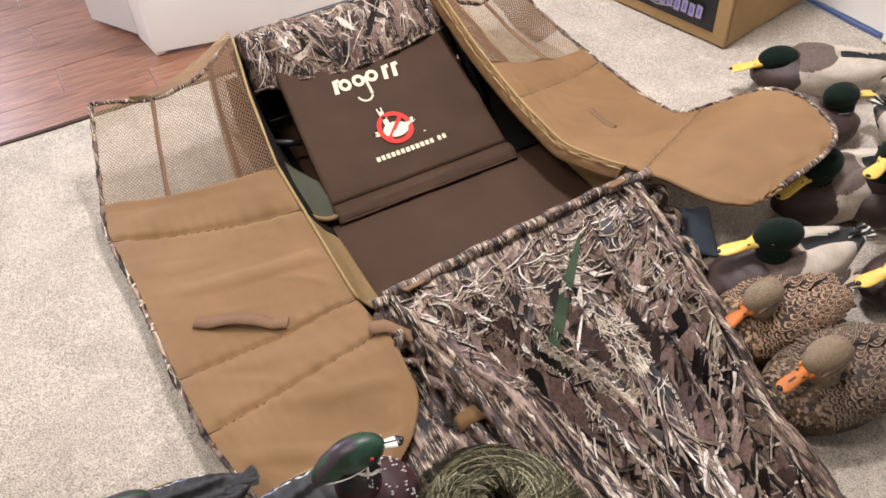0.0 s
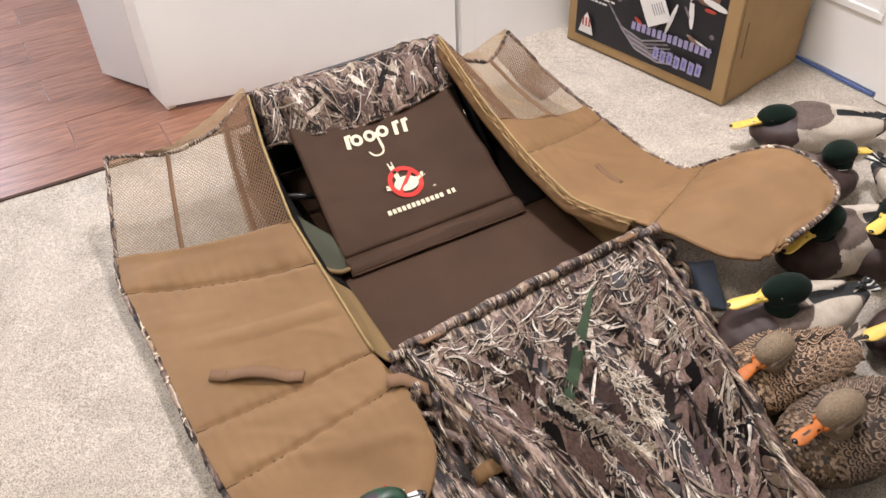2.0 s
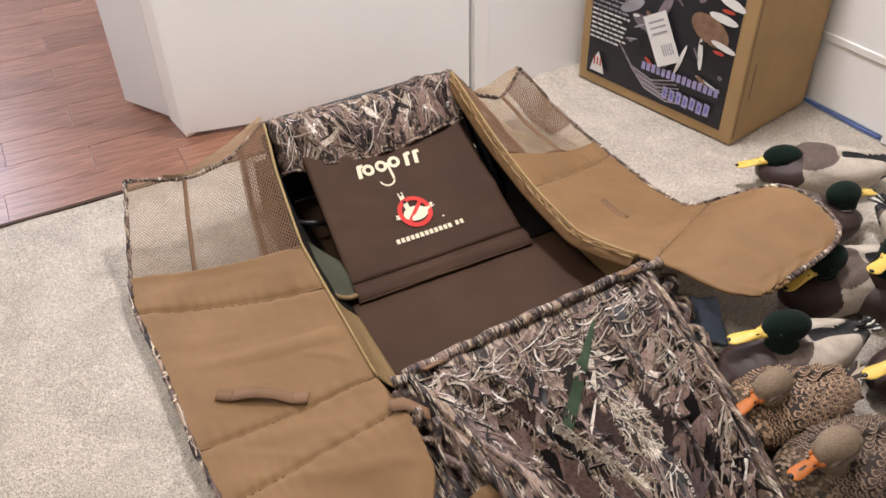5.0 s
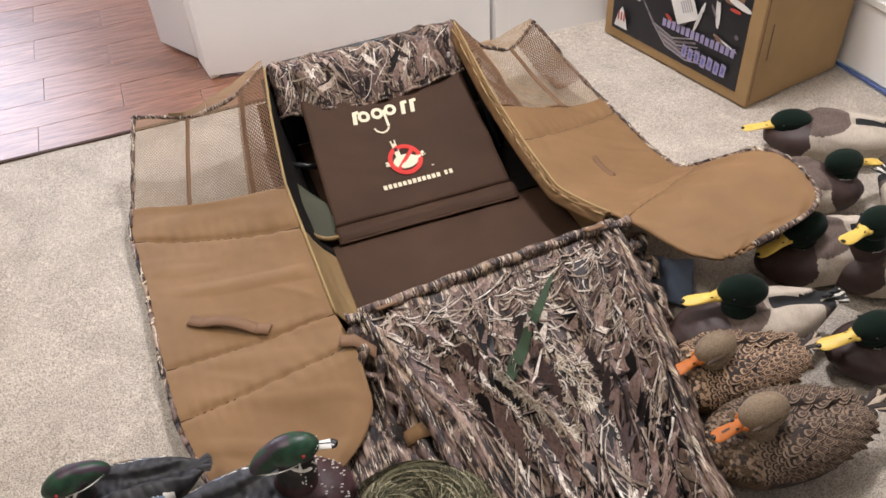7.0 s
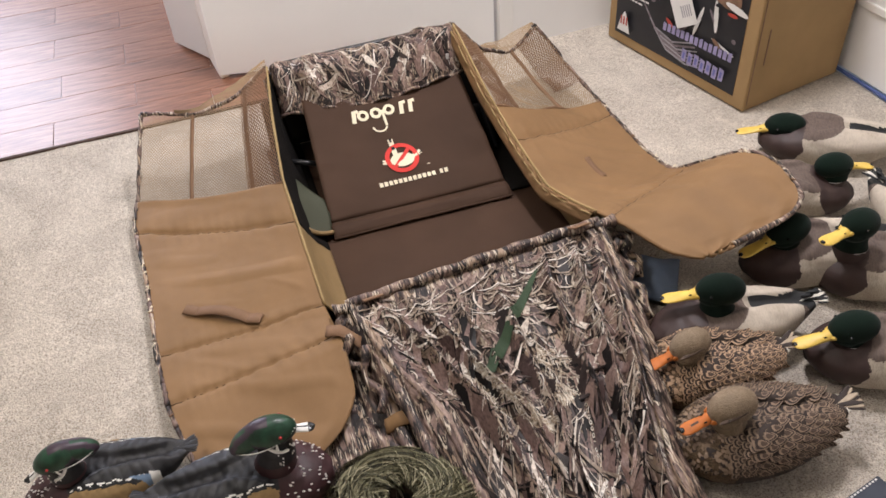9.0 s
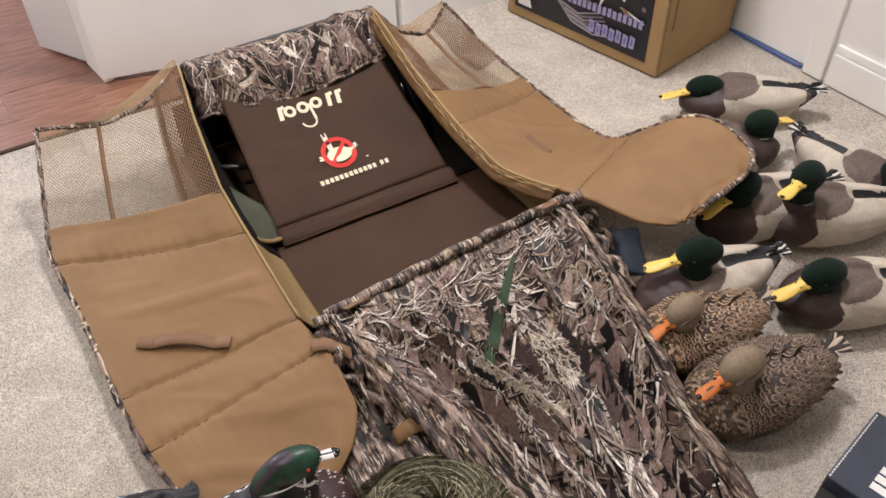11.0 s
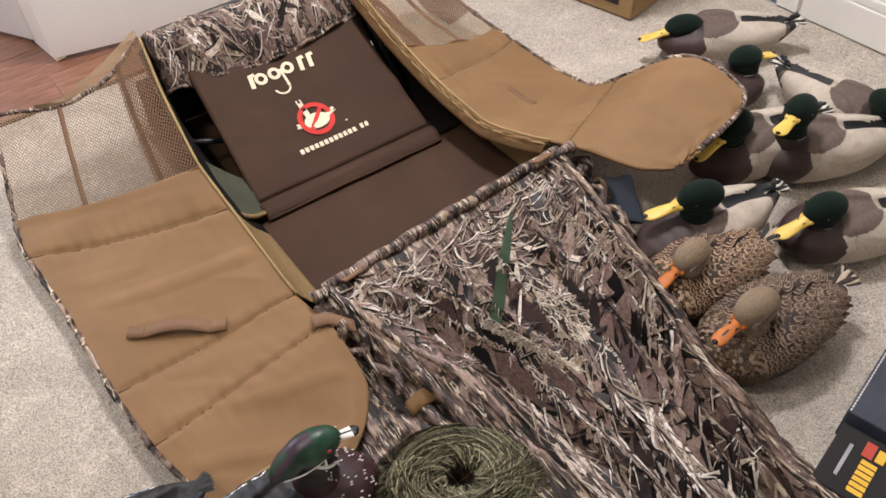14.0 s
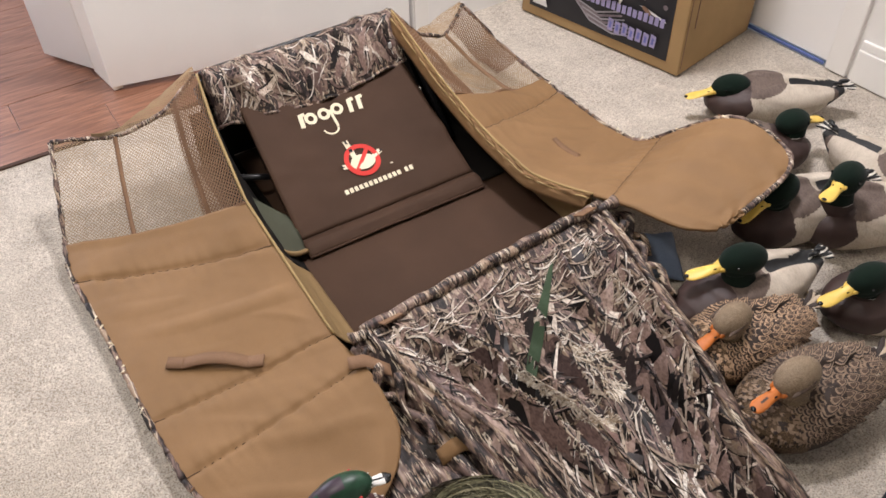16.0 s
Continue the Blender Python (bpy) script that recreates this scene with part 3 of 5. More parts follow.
# hood: a camouflage valance over the top of the backrest
def hood_f(s, t):
    x = -0.04 + 0.52 * s
    top = Vector((x, 0.465 - 0.012 * s, 0.276 + 0.026 * s + 0.006 * math.sin(9 * s)))
    droop = 0.085 + 0.035 * max(0.0, math.sin(math.pi * s)) ** 0.7
    p = top + Vector((0, -droop * t, -0.09 * t * t - 0.02 * t + 0.012 * math.sin(math.pi * t)))
    w = 0.010 * math.sin(38 * s + 3 * wave(s, t, 2, 2)) * (1 - abs(2 * t - 1) ** 2 * 0.5) + 0.008 * wave(s * 4, t * 0.7, 1, 3)
    return p.x + 0.006 * wave(s, t, 8, 5), p.y - 0.4 * w, p.z + w


surface("hood", hood_f, 90, 30, M_CAMO, blind, 0.004, "gathered camouflage hood")


def hood_back(s, t):
    a = Vector(hood_f(s, 0))
    return a.x, a.y + 0.004 + 0.09 * t, (a.z - 0.006) * (1 - t) + 0.014 * t + 0.008 * t * wave(s * 3, t, 4, 4)


surface("hood_back", hood_back, 60, 16, M_CAMO, blind, 0.004, "camouflage back of the hood")
tube("hood_hem", [hood_f(k / 60, 1) for k in range(61)], 0.0045, M_CAMO, blind, 6, "", 0.2, 2)
part("care_tag", block(0.438, 0.446, 0.375, 0.379, 0.235, 0.25), M_WHITEINK, blind, "small white tag")


# foot cover with its front bar
BAR_A, BAR_B = Vector((-0.032, -0.345, 0.105)), Vector((0.556, -0.342, 0.150))
COVER_L = [(-1.45, 0.10, 0.05), (-1.1, 0.105, 0.05), (-0.887, 0.10, 0.055), (-0.671, 0.075, 0.085), (-0.467, 0.0, 0.105), (-0.345, -0.032, 0.11)]
COVER_R = [(-1.45, 0.37, 0.05), (-1.1, 0.395, 0.07), (-0.922, 0.415, 0.10), (-0.731, 0.47, 0.125), (-0.5, 0.53, 0.14), (-0.345, 0.556, 0.15)]


def cover_f(s, t):
    v = -0.345 - 1.1 * t
    ul, zl = soft(v, COVER_L, 1), soft(v, COVER_L, 2)
    ur, zr = soft(v, COVER_R, 1), soft(v, COVER_R, 2)
    x = ul + (ur - ul) * s
    flat = zl + (zr - zl) * s
    sag = math.sin(math.pi * s) * (0.075 * min(1, t * 5) - 0.035 * t)
    ramp_in = min(1, 6 * t + 0.05)
    folds = 0.0
    for c, k, w, h in ((0.55, -0.10, 0.022, 0.020), (0.09, 0.34, 0.026, 0.034), (0.20, 0.46, 0.020, 0.024), (0.74, -0.02, 0.018, 0.026), (0.86, -0.06, 0.020, 0.030), (0.36, 0.16, 0.014, 0.012), (0.95, -0.06, 0.022, 0.022)):
        folds += h * math.exp(-((s - c - k * t - 0.03 * wave(t * 3, c, 1, 2)) / w) ** 2)
    wr = 0.017 * wave(x * 2.6 + v * 0.9, v * 0.6, 11, 7) + 0.006 * wave(x * 2 - v, v * 0.8, 4, 16) + 0.002 * wave(x, v, 4, 34)
    return x, v, max(0.03, flat - sag + (1.8 * folds + wr - 0.012) * ramp_in)


cover = surface("foot_cover", cover_f, 140, 260, M_CAMO, blind, 0.004, "reed-camouflage cloth foot cover, loosely draped")


def skirt(edge_s, sgn):
    def f(s, t):
        a = Vector(cover_f(edge_s, t))
        out = sgn * (0.03 * s + 0.022 * math.sin(math.pi * s) + 0.014 * wave(s * 1.5, t * 5, sgn, 5) * min(1, 3 * s))
        return a.x + out, a.y + 0.02 * wave(s, t * 4, 2, 5) * s, a.z * (1 - s) + 0.006 + 0.006 * abs(wave(s * 3, t * 9, 1, 4))
    return f


surface("cover_side", skirt(0.0, -1), 22, 90, M_CAMO, blind, 0.004, "creased camouflage side")
surface("cover_side", skirt(1.0, 1), 22, 90, M_CAMO, blind, 0.004, "creased camouflage side")
for sd, es in ((5, 0.0), (6, 1.0)):
    tube("edge_piping", [(p[0], p[1], p[2] + 0.002) for p in (cover_f(es, k / 60) for k in range(61))], 0.007, M_CAMO, blind, 7, "camouflage piping", 0.25, sd)
bar_pts = []
for k in range(41):
    p = BAR_A.lerp(BAR_B, k / 40)
    bar_pts.append((p.x, p.y + 0.002 * math.sin(k), p.z + 0.003 + 0.004 * math.sin(math.pi * k / 40)))
tube("bar_sleeve", bar_pts, 0.0125, M_CAMO, blind, 10, "camouflage sleeve over the front bar", 0.06, 9)
for p, sgn in ((BAR_A, -1), (BAR_B, 1)):
    tube("bar_end", [p + Vector((sgn * d, -0.01, 0.002 + 0.004 * math.sin(d * 80))) for d in np.linspace(-0.015, 0.03, 7)], 0.014, M_CAMO, blind, 8, "", 0.25, 4)
    tab = block(-0.022, 0.022, -0.016, 0.016, -0.002, 0.002, 0.001)
    o = part("velcro_tab", tab, M_WEB, blind, "brown webbing tab")
    o.location, o.rotation_euler = p + Vector((-sgn * 0.055, -0.012, 0.018)), (radians(-35), 0, radians(6))

# loose camouflage straps by the corners of the bar
rng = random.Random(5)
for base, n in ((BAR_A + Vector((0.01, -0.05, -0.02)), 7), (BAR_B + Vector((0.03, -0.02, -0.03)), 6)):
    for i in range(n):
        a = base + Vector((rng.uniform(-0.04, 0.03), rng.uniform(-0.1, 0.03), rng.uniform(-0.02, 0.02)))
        d = Vector((rng.uniform(-0.03, 0.03), rng.uniform(-0.14, -0.05), rng.uniform(-0.05, -0.02)))
        pts = [a + d * k / 8 + Vector((0.012 * math.sin(k + i), 0, 0.012 * math.sin(k * 0.8 + i))) for k in range(9)]
        tube("loose_fold", [(p.x, p.y, max(p.z, 0.012)) for p in pts], 0.009, M_CAMO, blind, 7, "", 0.2, i)

def bunched(s, t):
    x, y = -0.26 + 0.40 * s, -0.36 - 0.42 * t
    x += 0.05 * t
    lump = 0.020 * abs(wave(x * 1.5 + y * 0.8, y * 0.7, 3, 13)) + 0.010 * abs(wave(x, y * 1.4, 5, 27))
    rim = min(1.0, 7 * min(s, 1 - s, t + 0.1, 1 - t))
    return x, y, 0.007 + lump * rim + 0.012 * math.sin(math.pi * s) * rim


surface("bunched_cloth", bunched, 90, 90, M_CAMO, blind, 0.003, "crumpled camouflage cloth between flap and cover")

# rolled folds of cloth along the open side of the cover
for i, (x0, x1, z0, r) in enumerate(((-0.03, 0.075, 0.075, 0.013), (-0.045, 0.05, 0.045, 0.015), (-0.02, 0.10, 0.05, 0.010), (-0.06, 0.01, 0.022, 0.016))):
    pts = []
    for k in range(30):
        q = k / 29
        v = -0.38 - (0.62 - 0.08 * i) * q
        pts.append((x0 + (x1 - x0) * q + 0.012 * math.sin(5 * q + i), v, max(0.014, z0 * (1 - 0.45 * q) + 0.008 * math.sin(7 * q + 2 * i))))
    tube("cloth_roll", pts, r, M_CAMO, blind, 9, "rolled camouflage cloth", 0.1, 30 + i)
strap("loop_tab", [(-0.03, -0.62, 0.03), (0.0, -0.625, 0.05), (0.045, -0.63, 0.052), (0.08, -0.64, 0.035)], 0.03, (0.1, 1, 0.25), M_TAN, blind, 0.004, "tan canvas loop")

# tan tab at the end of the flap and the carrying handle
strap("velcro_tab", [(-0.09, -0.395, 0.102), (-0.06, -0.41, 0.108), (-0.028, -0.45, 0.098)], 0.028, (0.35, 1, 0.1), M_WEB, blind)
strap("velcro_tab", [Vector(flap_point(INNER_R, OUTER_R, 0.47, w, SEAMS_R, 2)) + Vector((0, 0, 0.002)) for w in (0.06, 0.03, 0.0, -0.03)], 0.015, (1, 0.2, 0), M_WEB, blind)


def on_flap(x, v):
    ui, uo = soft(v, INNER_L, 1, 0.02), soft(v, OUTER_L, 1, 0.02)
    return Vector(flap_point(INNER_L, OUTER_L, (x - ui) / (uo - ui), v, SEAMS_L, 1))


h0, h1 = on_flap(-0.375, -0.124), on_flap(-0.215, -0.215)
hpts = []
for k in range(25):
    t = k / 24
    g = on_flap(h0.x + (h1.x - h0.x) * t, h0.y + (h1.y - h0.y) * t)
    rise = 0.011 * max(0.0, math.sin(math.pi * (t - 0.16) / 0.68)) if 0.16 < t < 0.84 else 0.0
    hpts.append(g + Vector((0.3 * rise, 0.5 * rise, 0.0065 + rise)))
strap("handle", hpts, 0.028, (0.5, 0.86, 0.0), M_WEB, blind, 0.003, "brown webbing carrying handle")

for a, b in ((0, 4), (20, 24)):
    strap("handle_patch", [p + Vector((0, 0, 0.001)) for p in hpts[a:b + 1]], 0.027, (0.5, 0.86, 0.0), M_WEB, blind, 0.0045, "stitched webbing end")

# prints on the backrest: a cream mark, a red ring with a bar, and a line of marks
BACK_UP = Vector((0, 0.888, 0.46))


def stamp(name, polys, mats, slots, label=""):
    """Flat printed shapes laid on the backrest; each is a list of (x, k)."""
    verts, faces = [], []
    for poly in polys:
        n = len(verts)
        verts += [back_point(x, k, 0.0022) for x, k in poly]
        faces.append(tuple(range(n, n + len(poly))))
    return tagged(mesh_ob(name, verts, faces, mats, blind, False, slots), label)


def ring(cx, ck, r0, r1, a0=0.0, a1=360.0, n=28, lean=0.0):
    """Quads of a ring; radii in metres, k runs along the slope (0.479 m long)."""
    out = []
    for i in range(n):
        q = []
        for r, a in ((r0, i), (r1, i), (r1, i + 1), (r0, i + 1)):
            t = radians(a0 + (a1 - a0) * a / n)
            q.append((cx + r * math.cos(t) + lean * r * math.sin(t), ck + r * math.sin(t) / 0.479))
        out.append(q)
    return out


def bar_quad(x0, k0, x1, k1, w):
    d = Vector((x1 - x0, (k1 - k0) * 0.479)).normalized()
    nx, nk = -d.y * w / 2, d.x * w / 2 / 0.479
    return [(x0 - nx, k0 - nk), (x1 - nx, k1 - nk), (x1 + nx, k1 + nk), (x0 + nx, k0 + nk)]


LOGO_K, LOGO_X = 0.60, 0.232
mark = []
for i, (x, w) in enumerate(((0.142, 0.020), (0.170, 0.034), (0.207, 0.034), (0.244, 0.034), (0.276, 0.022), (0.302, 0.026))):
    if i in (1, 2, 3):
        mark += ring(x, LOGO_K + 0.004 * i, 0.0075, 0.0165, n=16)
    else:
        mark += [bar_quad(x, LOGO_K - 0.035, x + 0.006, LOGO_K + 0.042, 0.0115), bar_quad(x + 0.004, LOGO_K + 0.034, x + 0.018, LOGO_K + 0.037, 0.0095)]
mark += ring(0.207, LOGO_K - 0.075, 0.0175, 0.0225, 190, 340, 10)
mark.append(bar_quad(0.2265, LOGO_K - 0.085, 0.2255, LOGO_K + 0.02, 0.007))
stamp("printed_mark", mark, M_CREAM, None, "cream printed mark of rounded strokes")
RX, RK = 0.236, 0.285
white = [[(RX + 0.033 * math.cos(a) * (1.0 if math.sin(a) > 0 else 1.0), RK - 0.01 + 0.022 * math.sin(a) / 0.479) for a in np.linspace(0, 2 * math.pi, 20, endpoint=False)],
         bar_quad(RX - 0.055, RK - 0.005, RX - 0.02, RK - 0.02, 0.013), bar_quad(RX + 0.055, RK + 0.02, RX + 0.022, RK - 0.01, 0.013),
         bar_quad(RX - 0.014, RK + 0.02, RX - 0.016, RK + 0.135, 0.014)]
stamp("printed_figure", white, M_CREAM, None, "cream printed blot")
o = stamp("printed_ring", ring(RX, RK, 0.034, 0.046) + [bar_quad(RX - 0.024, RK - 0.05, RX + 0.024, RK + 0.05, 0.010)], M_RED, None, "red printed ring with a slanting bar")
o.location.z = 0.0009
for q in (bar_quad(RX - 0.0155, RK + 0.06, RX - 0.0155, RK + 0.078, 0.009), bar_quad(RX - 0.016, RK + 0.11, RX - 0.016, RK + 0.135, 0.006), bar_quad(RX - 0.06, RK + 0.0, RX - 0.052, RK - 0.012, 0.003), bar_quad(RX + 0.06, RK + 0.02, RX + 0.05, RK + 0.005, 0.003)):
    stamp("printed_line", [q], M_BLACKP, None).location.z = 0.0018
stamp("printed_text_bars", [bar_quad(0.155 + i * 0.0131, 0.145, 0.1645 + i * 0.0131, 0.145, 0.0125) for i in range(12)] + [bar_quad(0.321, 0.147, 0.3295, 0.147, 0.0125), bar_quad(0.334, 0.147, 0.343, 0.147, 0.0125), bar_quad(0.296, 0.21, 0.303, 0.21, 0.003)], M_CREAM, None, "line of cream printed bars")


# printed reeds, leaf and seed heads of the camouflage cloth
def reed_strips(f, count, seed, s_rng, t_rng, length, width, aim, parent, name="reed_print", mat=M_REED, lift=0.002, curl=0.6, span=(0.5, 1.1), shift=0.0):
    """Many thin printed blades that lie on the sheet f."""
    rng = random.Random(seed)
    verts, faces = [], []
    for _ in range(count):
        s, t = rng.uniform(*s_rng), rng.uniform(*t_rng)
        a = radians(rng.gauss(*aim))
        L, w = rng.uniform(*length), rng.uniform(*width)
        bend = rng.uniform(-curl, curl)
        n, base = 7, len(verts)
        up = lift + rng.uniform(0, 0.0012)
        ok = True
        row = []
        for i in range(n + 1):
            q = i / n
            ang = a + bend * q
            s += L / n * math.cos(ang) / span[0]
            t += L / n * math.sin(ang) / span[1]
            if not (0.005 < s < 0.995 and 0.003 < t < 0.995):
                ok = False
                break
            h = w / 2 * max(0.12, math.sin(math.pi * (0.12 + 0.84 * q))) * 1.0
            ds, dt = -math.sin(ang) * h / span[0], math.cos(ang) * h / span[1]
            k0, k1 = -1 + shift, 1 + shift
            p0, p1 = Vector(f(s + k0 * ds, t + k0 * dt)), Vector(f(s + k1 * ds, t + k1 * dt))
            p0.z += up
            p1.z += up
            row += [p0, p1]
        if not ok:
            continue
        verts += row
        faces += [(base + 2 * i, base + 2 * i + 1, base + 2 * i + 3, base + 2 * i + 2) for i in range(n)]
    return tagged(mesh_ob(name, verts, faces, mat, parent, True), kind="stuff")


def blades(f, count, seed, s_rng, t_rng, length, width, aim, parent, mat=M_REED, lift=0.0022, curl=0.6, span=(0.5, 1.1)):
    """Printed blades with a dark edge along one side."""
    reed_strips(f, count, seed, s_rng, t_rng, length, width, aim, parent, "dark_edge_print", M_DARKREED, lift - 0.0007, curl, span, 0.7)
    reed_strips(f, count, seed, s_rng, t_rng, length, width, aim, parent, "reed_print", mat, lift, curl, span)


ALL = (0, 1)
reed_strips(cover_f, 190, 10, ALL, ALL, (0.06, 0.20), (0.012, 0.030), (94, 20), cover, "bark_print", M_PATCH, 0.0014)
blades(cover_f, 240, 1, ALL, ALL, (0.08, 0.28), (0.006, 0.017), (90, 20), cover, lift=0.0022)
blades(cover_f, 170, 7, ALL, (0.22, 1), (0.08, 0.26), (0.003, 0.009), (114, 18), cover, M_STRAW, 0.003)
blades(cover_f, 150, 8, ALL, (0.1, 1), (0.05, 0.18), (0.003, 0.009), (58, 18), cover, M_REED, 0.003)
reed_strips(cover_f, 330, 11, ALL, (0.02, 1), (0.03, 0.13), (0.0010, 0.0024), (92, 40), cover, "stalk_print", M_STRAW, 0.0034, 1.0)
reed_strips(cover_f, 150, 12, ALL, (0.02, 1), (0.03, 0.12), (0.0012, 0.0036), (92, 40), cover, "stalk_print", M_DARKREED, 0.0036, 1.0)
blades(cover_f, 230, 2, ALL, (0.02, 0.27), (0.02, 0.065), (0.0022, 0.0055), (60, 80), cover, M_STRAW, 0.0036, 2.4)
reed_strips(cover_f, 260, 13, ALL, (0.02, 0.3), (0.02, 0.06), (0.003, 0.008), (60, 80), cover, "curl_print", M_PATCH, 0.0030, 2.4)
blades(cover_f, 60, 9, ALL, (0.03, 0.11), (0.06, 0.14), (0.002, 0.004), (4, 12), cover, M_STRAW, 0.0040, 0.8)
blades(cover_f, 16, 14, (0.2, 0.8), (0.2, 0.7), (0.20, 0.34), (0.006, 0.009), (78, 18), cover, M_STRAW, 0.0044, 0.9)
reed_strips(hood_f, 110, 15, ALL, ALL, (0.03, 0.08), (0.012, 0.024), (80, 40), blind, "bark_print", M_PATCH, 0.0014, span=(0.52, 0.14))
blades(hood_f, 150, 3, ALL, ALL, (0.04, 0.11), (0.004, 0.013), (82, 34), blind, M_REED, 0.0024, span=(0.52, 0.14))
reed_strips(hood_f, 260, 16, ALL, ALL, (0.02, 0.07), (0.0012, 0.003), (80, 45), blind, "stalk_print", M_STRAW, 0.0034, 1.2, span=(0.52, 0.14))


def oval_chain(f, s0, t0, s1, t1, n):
    """A printed stem of pale ovals with dark hearts."""
    verts, faces, slots = [], [], []
    for i in range(n):
        q = i / n
        s, t = s0 + (s1 - s0) * q, t0 + (t1 - t0) * q + 0.01 * math.sin(3 * q)
        for r, up, slot in ((0.0040, 0.0044, 0), (0.0021, 0.005, 1)):
            b = len(verts)
            for k in range(10):
                a = 2 * math.pi * k / 10
                p = Vector(f(s + r * 0.85 * math.cos(a) / 0.5, t + r * 1.15 * math.sin(a) / 1.1))
                verts.append((p.x, p.y, p.z + up))
            faces.append(tuple(range(b, b + 10)))
            slots.append(slot)
    return tagged(mesh_ob("stem_print", verts, faces, [M_FUZZ, M_BLACKP], cover, False, slots), kind="stuff")


for row in ((0.30, 0.10, 0.36, 0.27, 17), (0.62, 0.02, 0.60, 0.10, 8), (0.70, 0.28, 0.60, 0.62, 30), (0.20, 0.36, 0.42, 0.66, 28), (0.06, 0.12, 0.16, 0.3, 16)):
    oval_chain(cover_f, *row)


def leaf(f, s0, t0, s1, t1, w, mat, name, label):
    """One broad printed blade."""
    verts, faces = [], []
    n = 14
    for i in range(n + 1):
        q = i / n
        s, t = s0 + (s1 - s0) * q + 0.012 * math.sin(3 * q), t0 + (t1 - t0) * q
        h = w * (math.sin(math.pi * min(1, 0.06 + 0.6 * q)) ** 0.9)
        for sg in (-1, 0, 1):
            p = Vector(f(s + sg * h / 0.5, t))
            verts.append((p.x, p.y, p.z + 0.0075))
    for i in range(n):
        for k in (0, 1):
            faces.append((3 * i + k, 3 * i + k + 1, 3 * i + k + 4, 3 * i + k + 3))
    return tagged(mesh_ob(name, verts, faces, mat, cover, True), label)


leaf(cover_f, 0.70, 0.055, 0.345, 0.21, 0.017, M_LEAF, "leaf_print", "dark green printed blade")


def seed_head(f, s0, t0, s1, t1, count, seed, spread):
    rng = random.Random(seed)
    verts, faces = [], []
    for _ in range(count):
        q = rng.random()
        s, t = s0 + (s1 - s0) * q, t0 + (t1 - t0) * q + 0.03 * math.sin(math.pi * q)
        a = math.atan2((t1 - t0) * 1.1, (s1 - s0) * 0.5) + rng.gauss(0, 0.55)
        L = rng.uniform(0.012, 0.03)
        b = len(verts)
        s += rng.gauss(0, spread) * (0.3 + math.sin(math.pi * q))
        for i in range(3):
            for sg in (-1, 1):
                p = Vector(f(s + (L * i / 2 * math.cos(a) - sg * 0.0007 * math.sin(a)) / 0.5, t + (L * i / 2 * math.sin(a) + sg * 0.0007 * math.cos(a)) / 1.1))
                verts.append((p.x, p.y, p.z + 0.0058 + 0.001 * rng.random()))
        faces += [(b, b + 1, b + 3, b + 2), (b + 2, b + 3, b + 5, b + 4)]
    return tagged(mesh_ob("seed_head_print", verts, faces, M_FUZZ, cover), kind="stuff")


seed_head(cover_f, 0.27, 0.195, 0.47, 0.35, 620, 4, 0.030)
seed_head(cover_f, 0.58, 0.19, 0.62, 0.31, 200, 5, 0.03)
seed_head(cover_f, 0.82, 0.14, 0.9, 0.22, 110, 6, 0.03)

# ---- decoys ----
M_CHEST = paint("chestnut_paint", (0.042, 0.024, 0.021), 0.55, 0.2, 40)


def vermicule(name, colour, depth=0.3):
    """Matt paint with fine wavy pencil lines across it."""
    m, nt, b = material(name, 0.75, 0, 0.25)
    n1 = node(nt, "TexNoise", Scale=1.0, Detail=3.0, Distortion=1.5)
    nt.links.new(coords(nt, (330, 90, 120)), n1.inputs["Vector"])
    n2 = node(nt, "TexNoise", Scale=26.0, Detail=4.0)
    nt.links.new(coords(nt), n2.inputs["Vector"])
    c = ramp(nt, n1.outputs[0], [(0.38, scaled(colour, 1 - depth)), (0.56, colour)])
    c = mix(nt, 0.8, c, ramp(nt, n2.outputs[0], [(0.3, (0.80, 0.78, 0.76)), (0.65, (1, 1, 1))]), "MULTIPLY")
    nt.links.new(c, b.inputs["Base Color"])
    bump(nt, b, n1.outputs[0], 0.2, 0.001)
    return m


M_GREY = vermicule("grey_flank_paint", (0.49, 0.43, 0.35), 0.25)
M_WING = vermicule("pale_wing_paint", (0.56, 0.495, 0.41), 0.15)
M_SCAP = vermicule("brown_back_paint", (0.155, 0.118, 0.10), 0.3)
M_RUMP = paint("black_rump_paint", (0.015, 0.016, 0.017), 0.6, 0.2, 60)
M_TAIL = paint("white_tail_paint", (0.68, 0.65, 0.58), 0.7, 0.1, 60)
M_GREEN = cloth("flocked_green_head", (0.0035, 0.0125, 0.0075), 0.95, 900, 0.25, 0.5, 0.05)
M_BILL = paint("yellow_bill_paint", (0.72, 0.50, 0.10), 0.4, 0.1, 60)
M_BLACK = paint("gloss_black_paint", (0.008, 0.008, 0.008), 0.25, 0.1)
M_WHITE = paint("white_ring_paint", (0.75, 0.74, 0.70), 0.5, 0.05)
M_HENB = paint("dark_hen_paint", (0.035, 0.023, 0.017), 0.7, 0.3, 60)
M_RIM = paint("buff_feather_edge_paint", (0.44, 0.295, 0.185), 0.7, 0.2, 90)
M_RIMG = paint("grey_buff_feather_edge_paint", (0.25, 0.178, 0.122), 0.7, 0.25, 90)
M_HEART = paint("dark_feather_paint", (0.030, 0.020, 0.016), 0.7, 0.2, 90)
M_SHAFT = paint("brown_feather_paint", (0.075, 0.048, 0.034), 0.7, 0.25, 90)
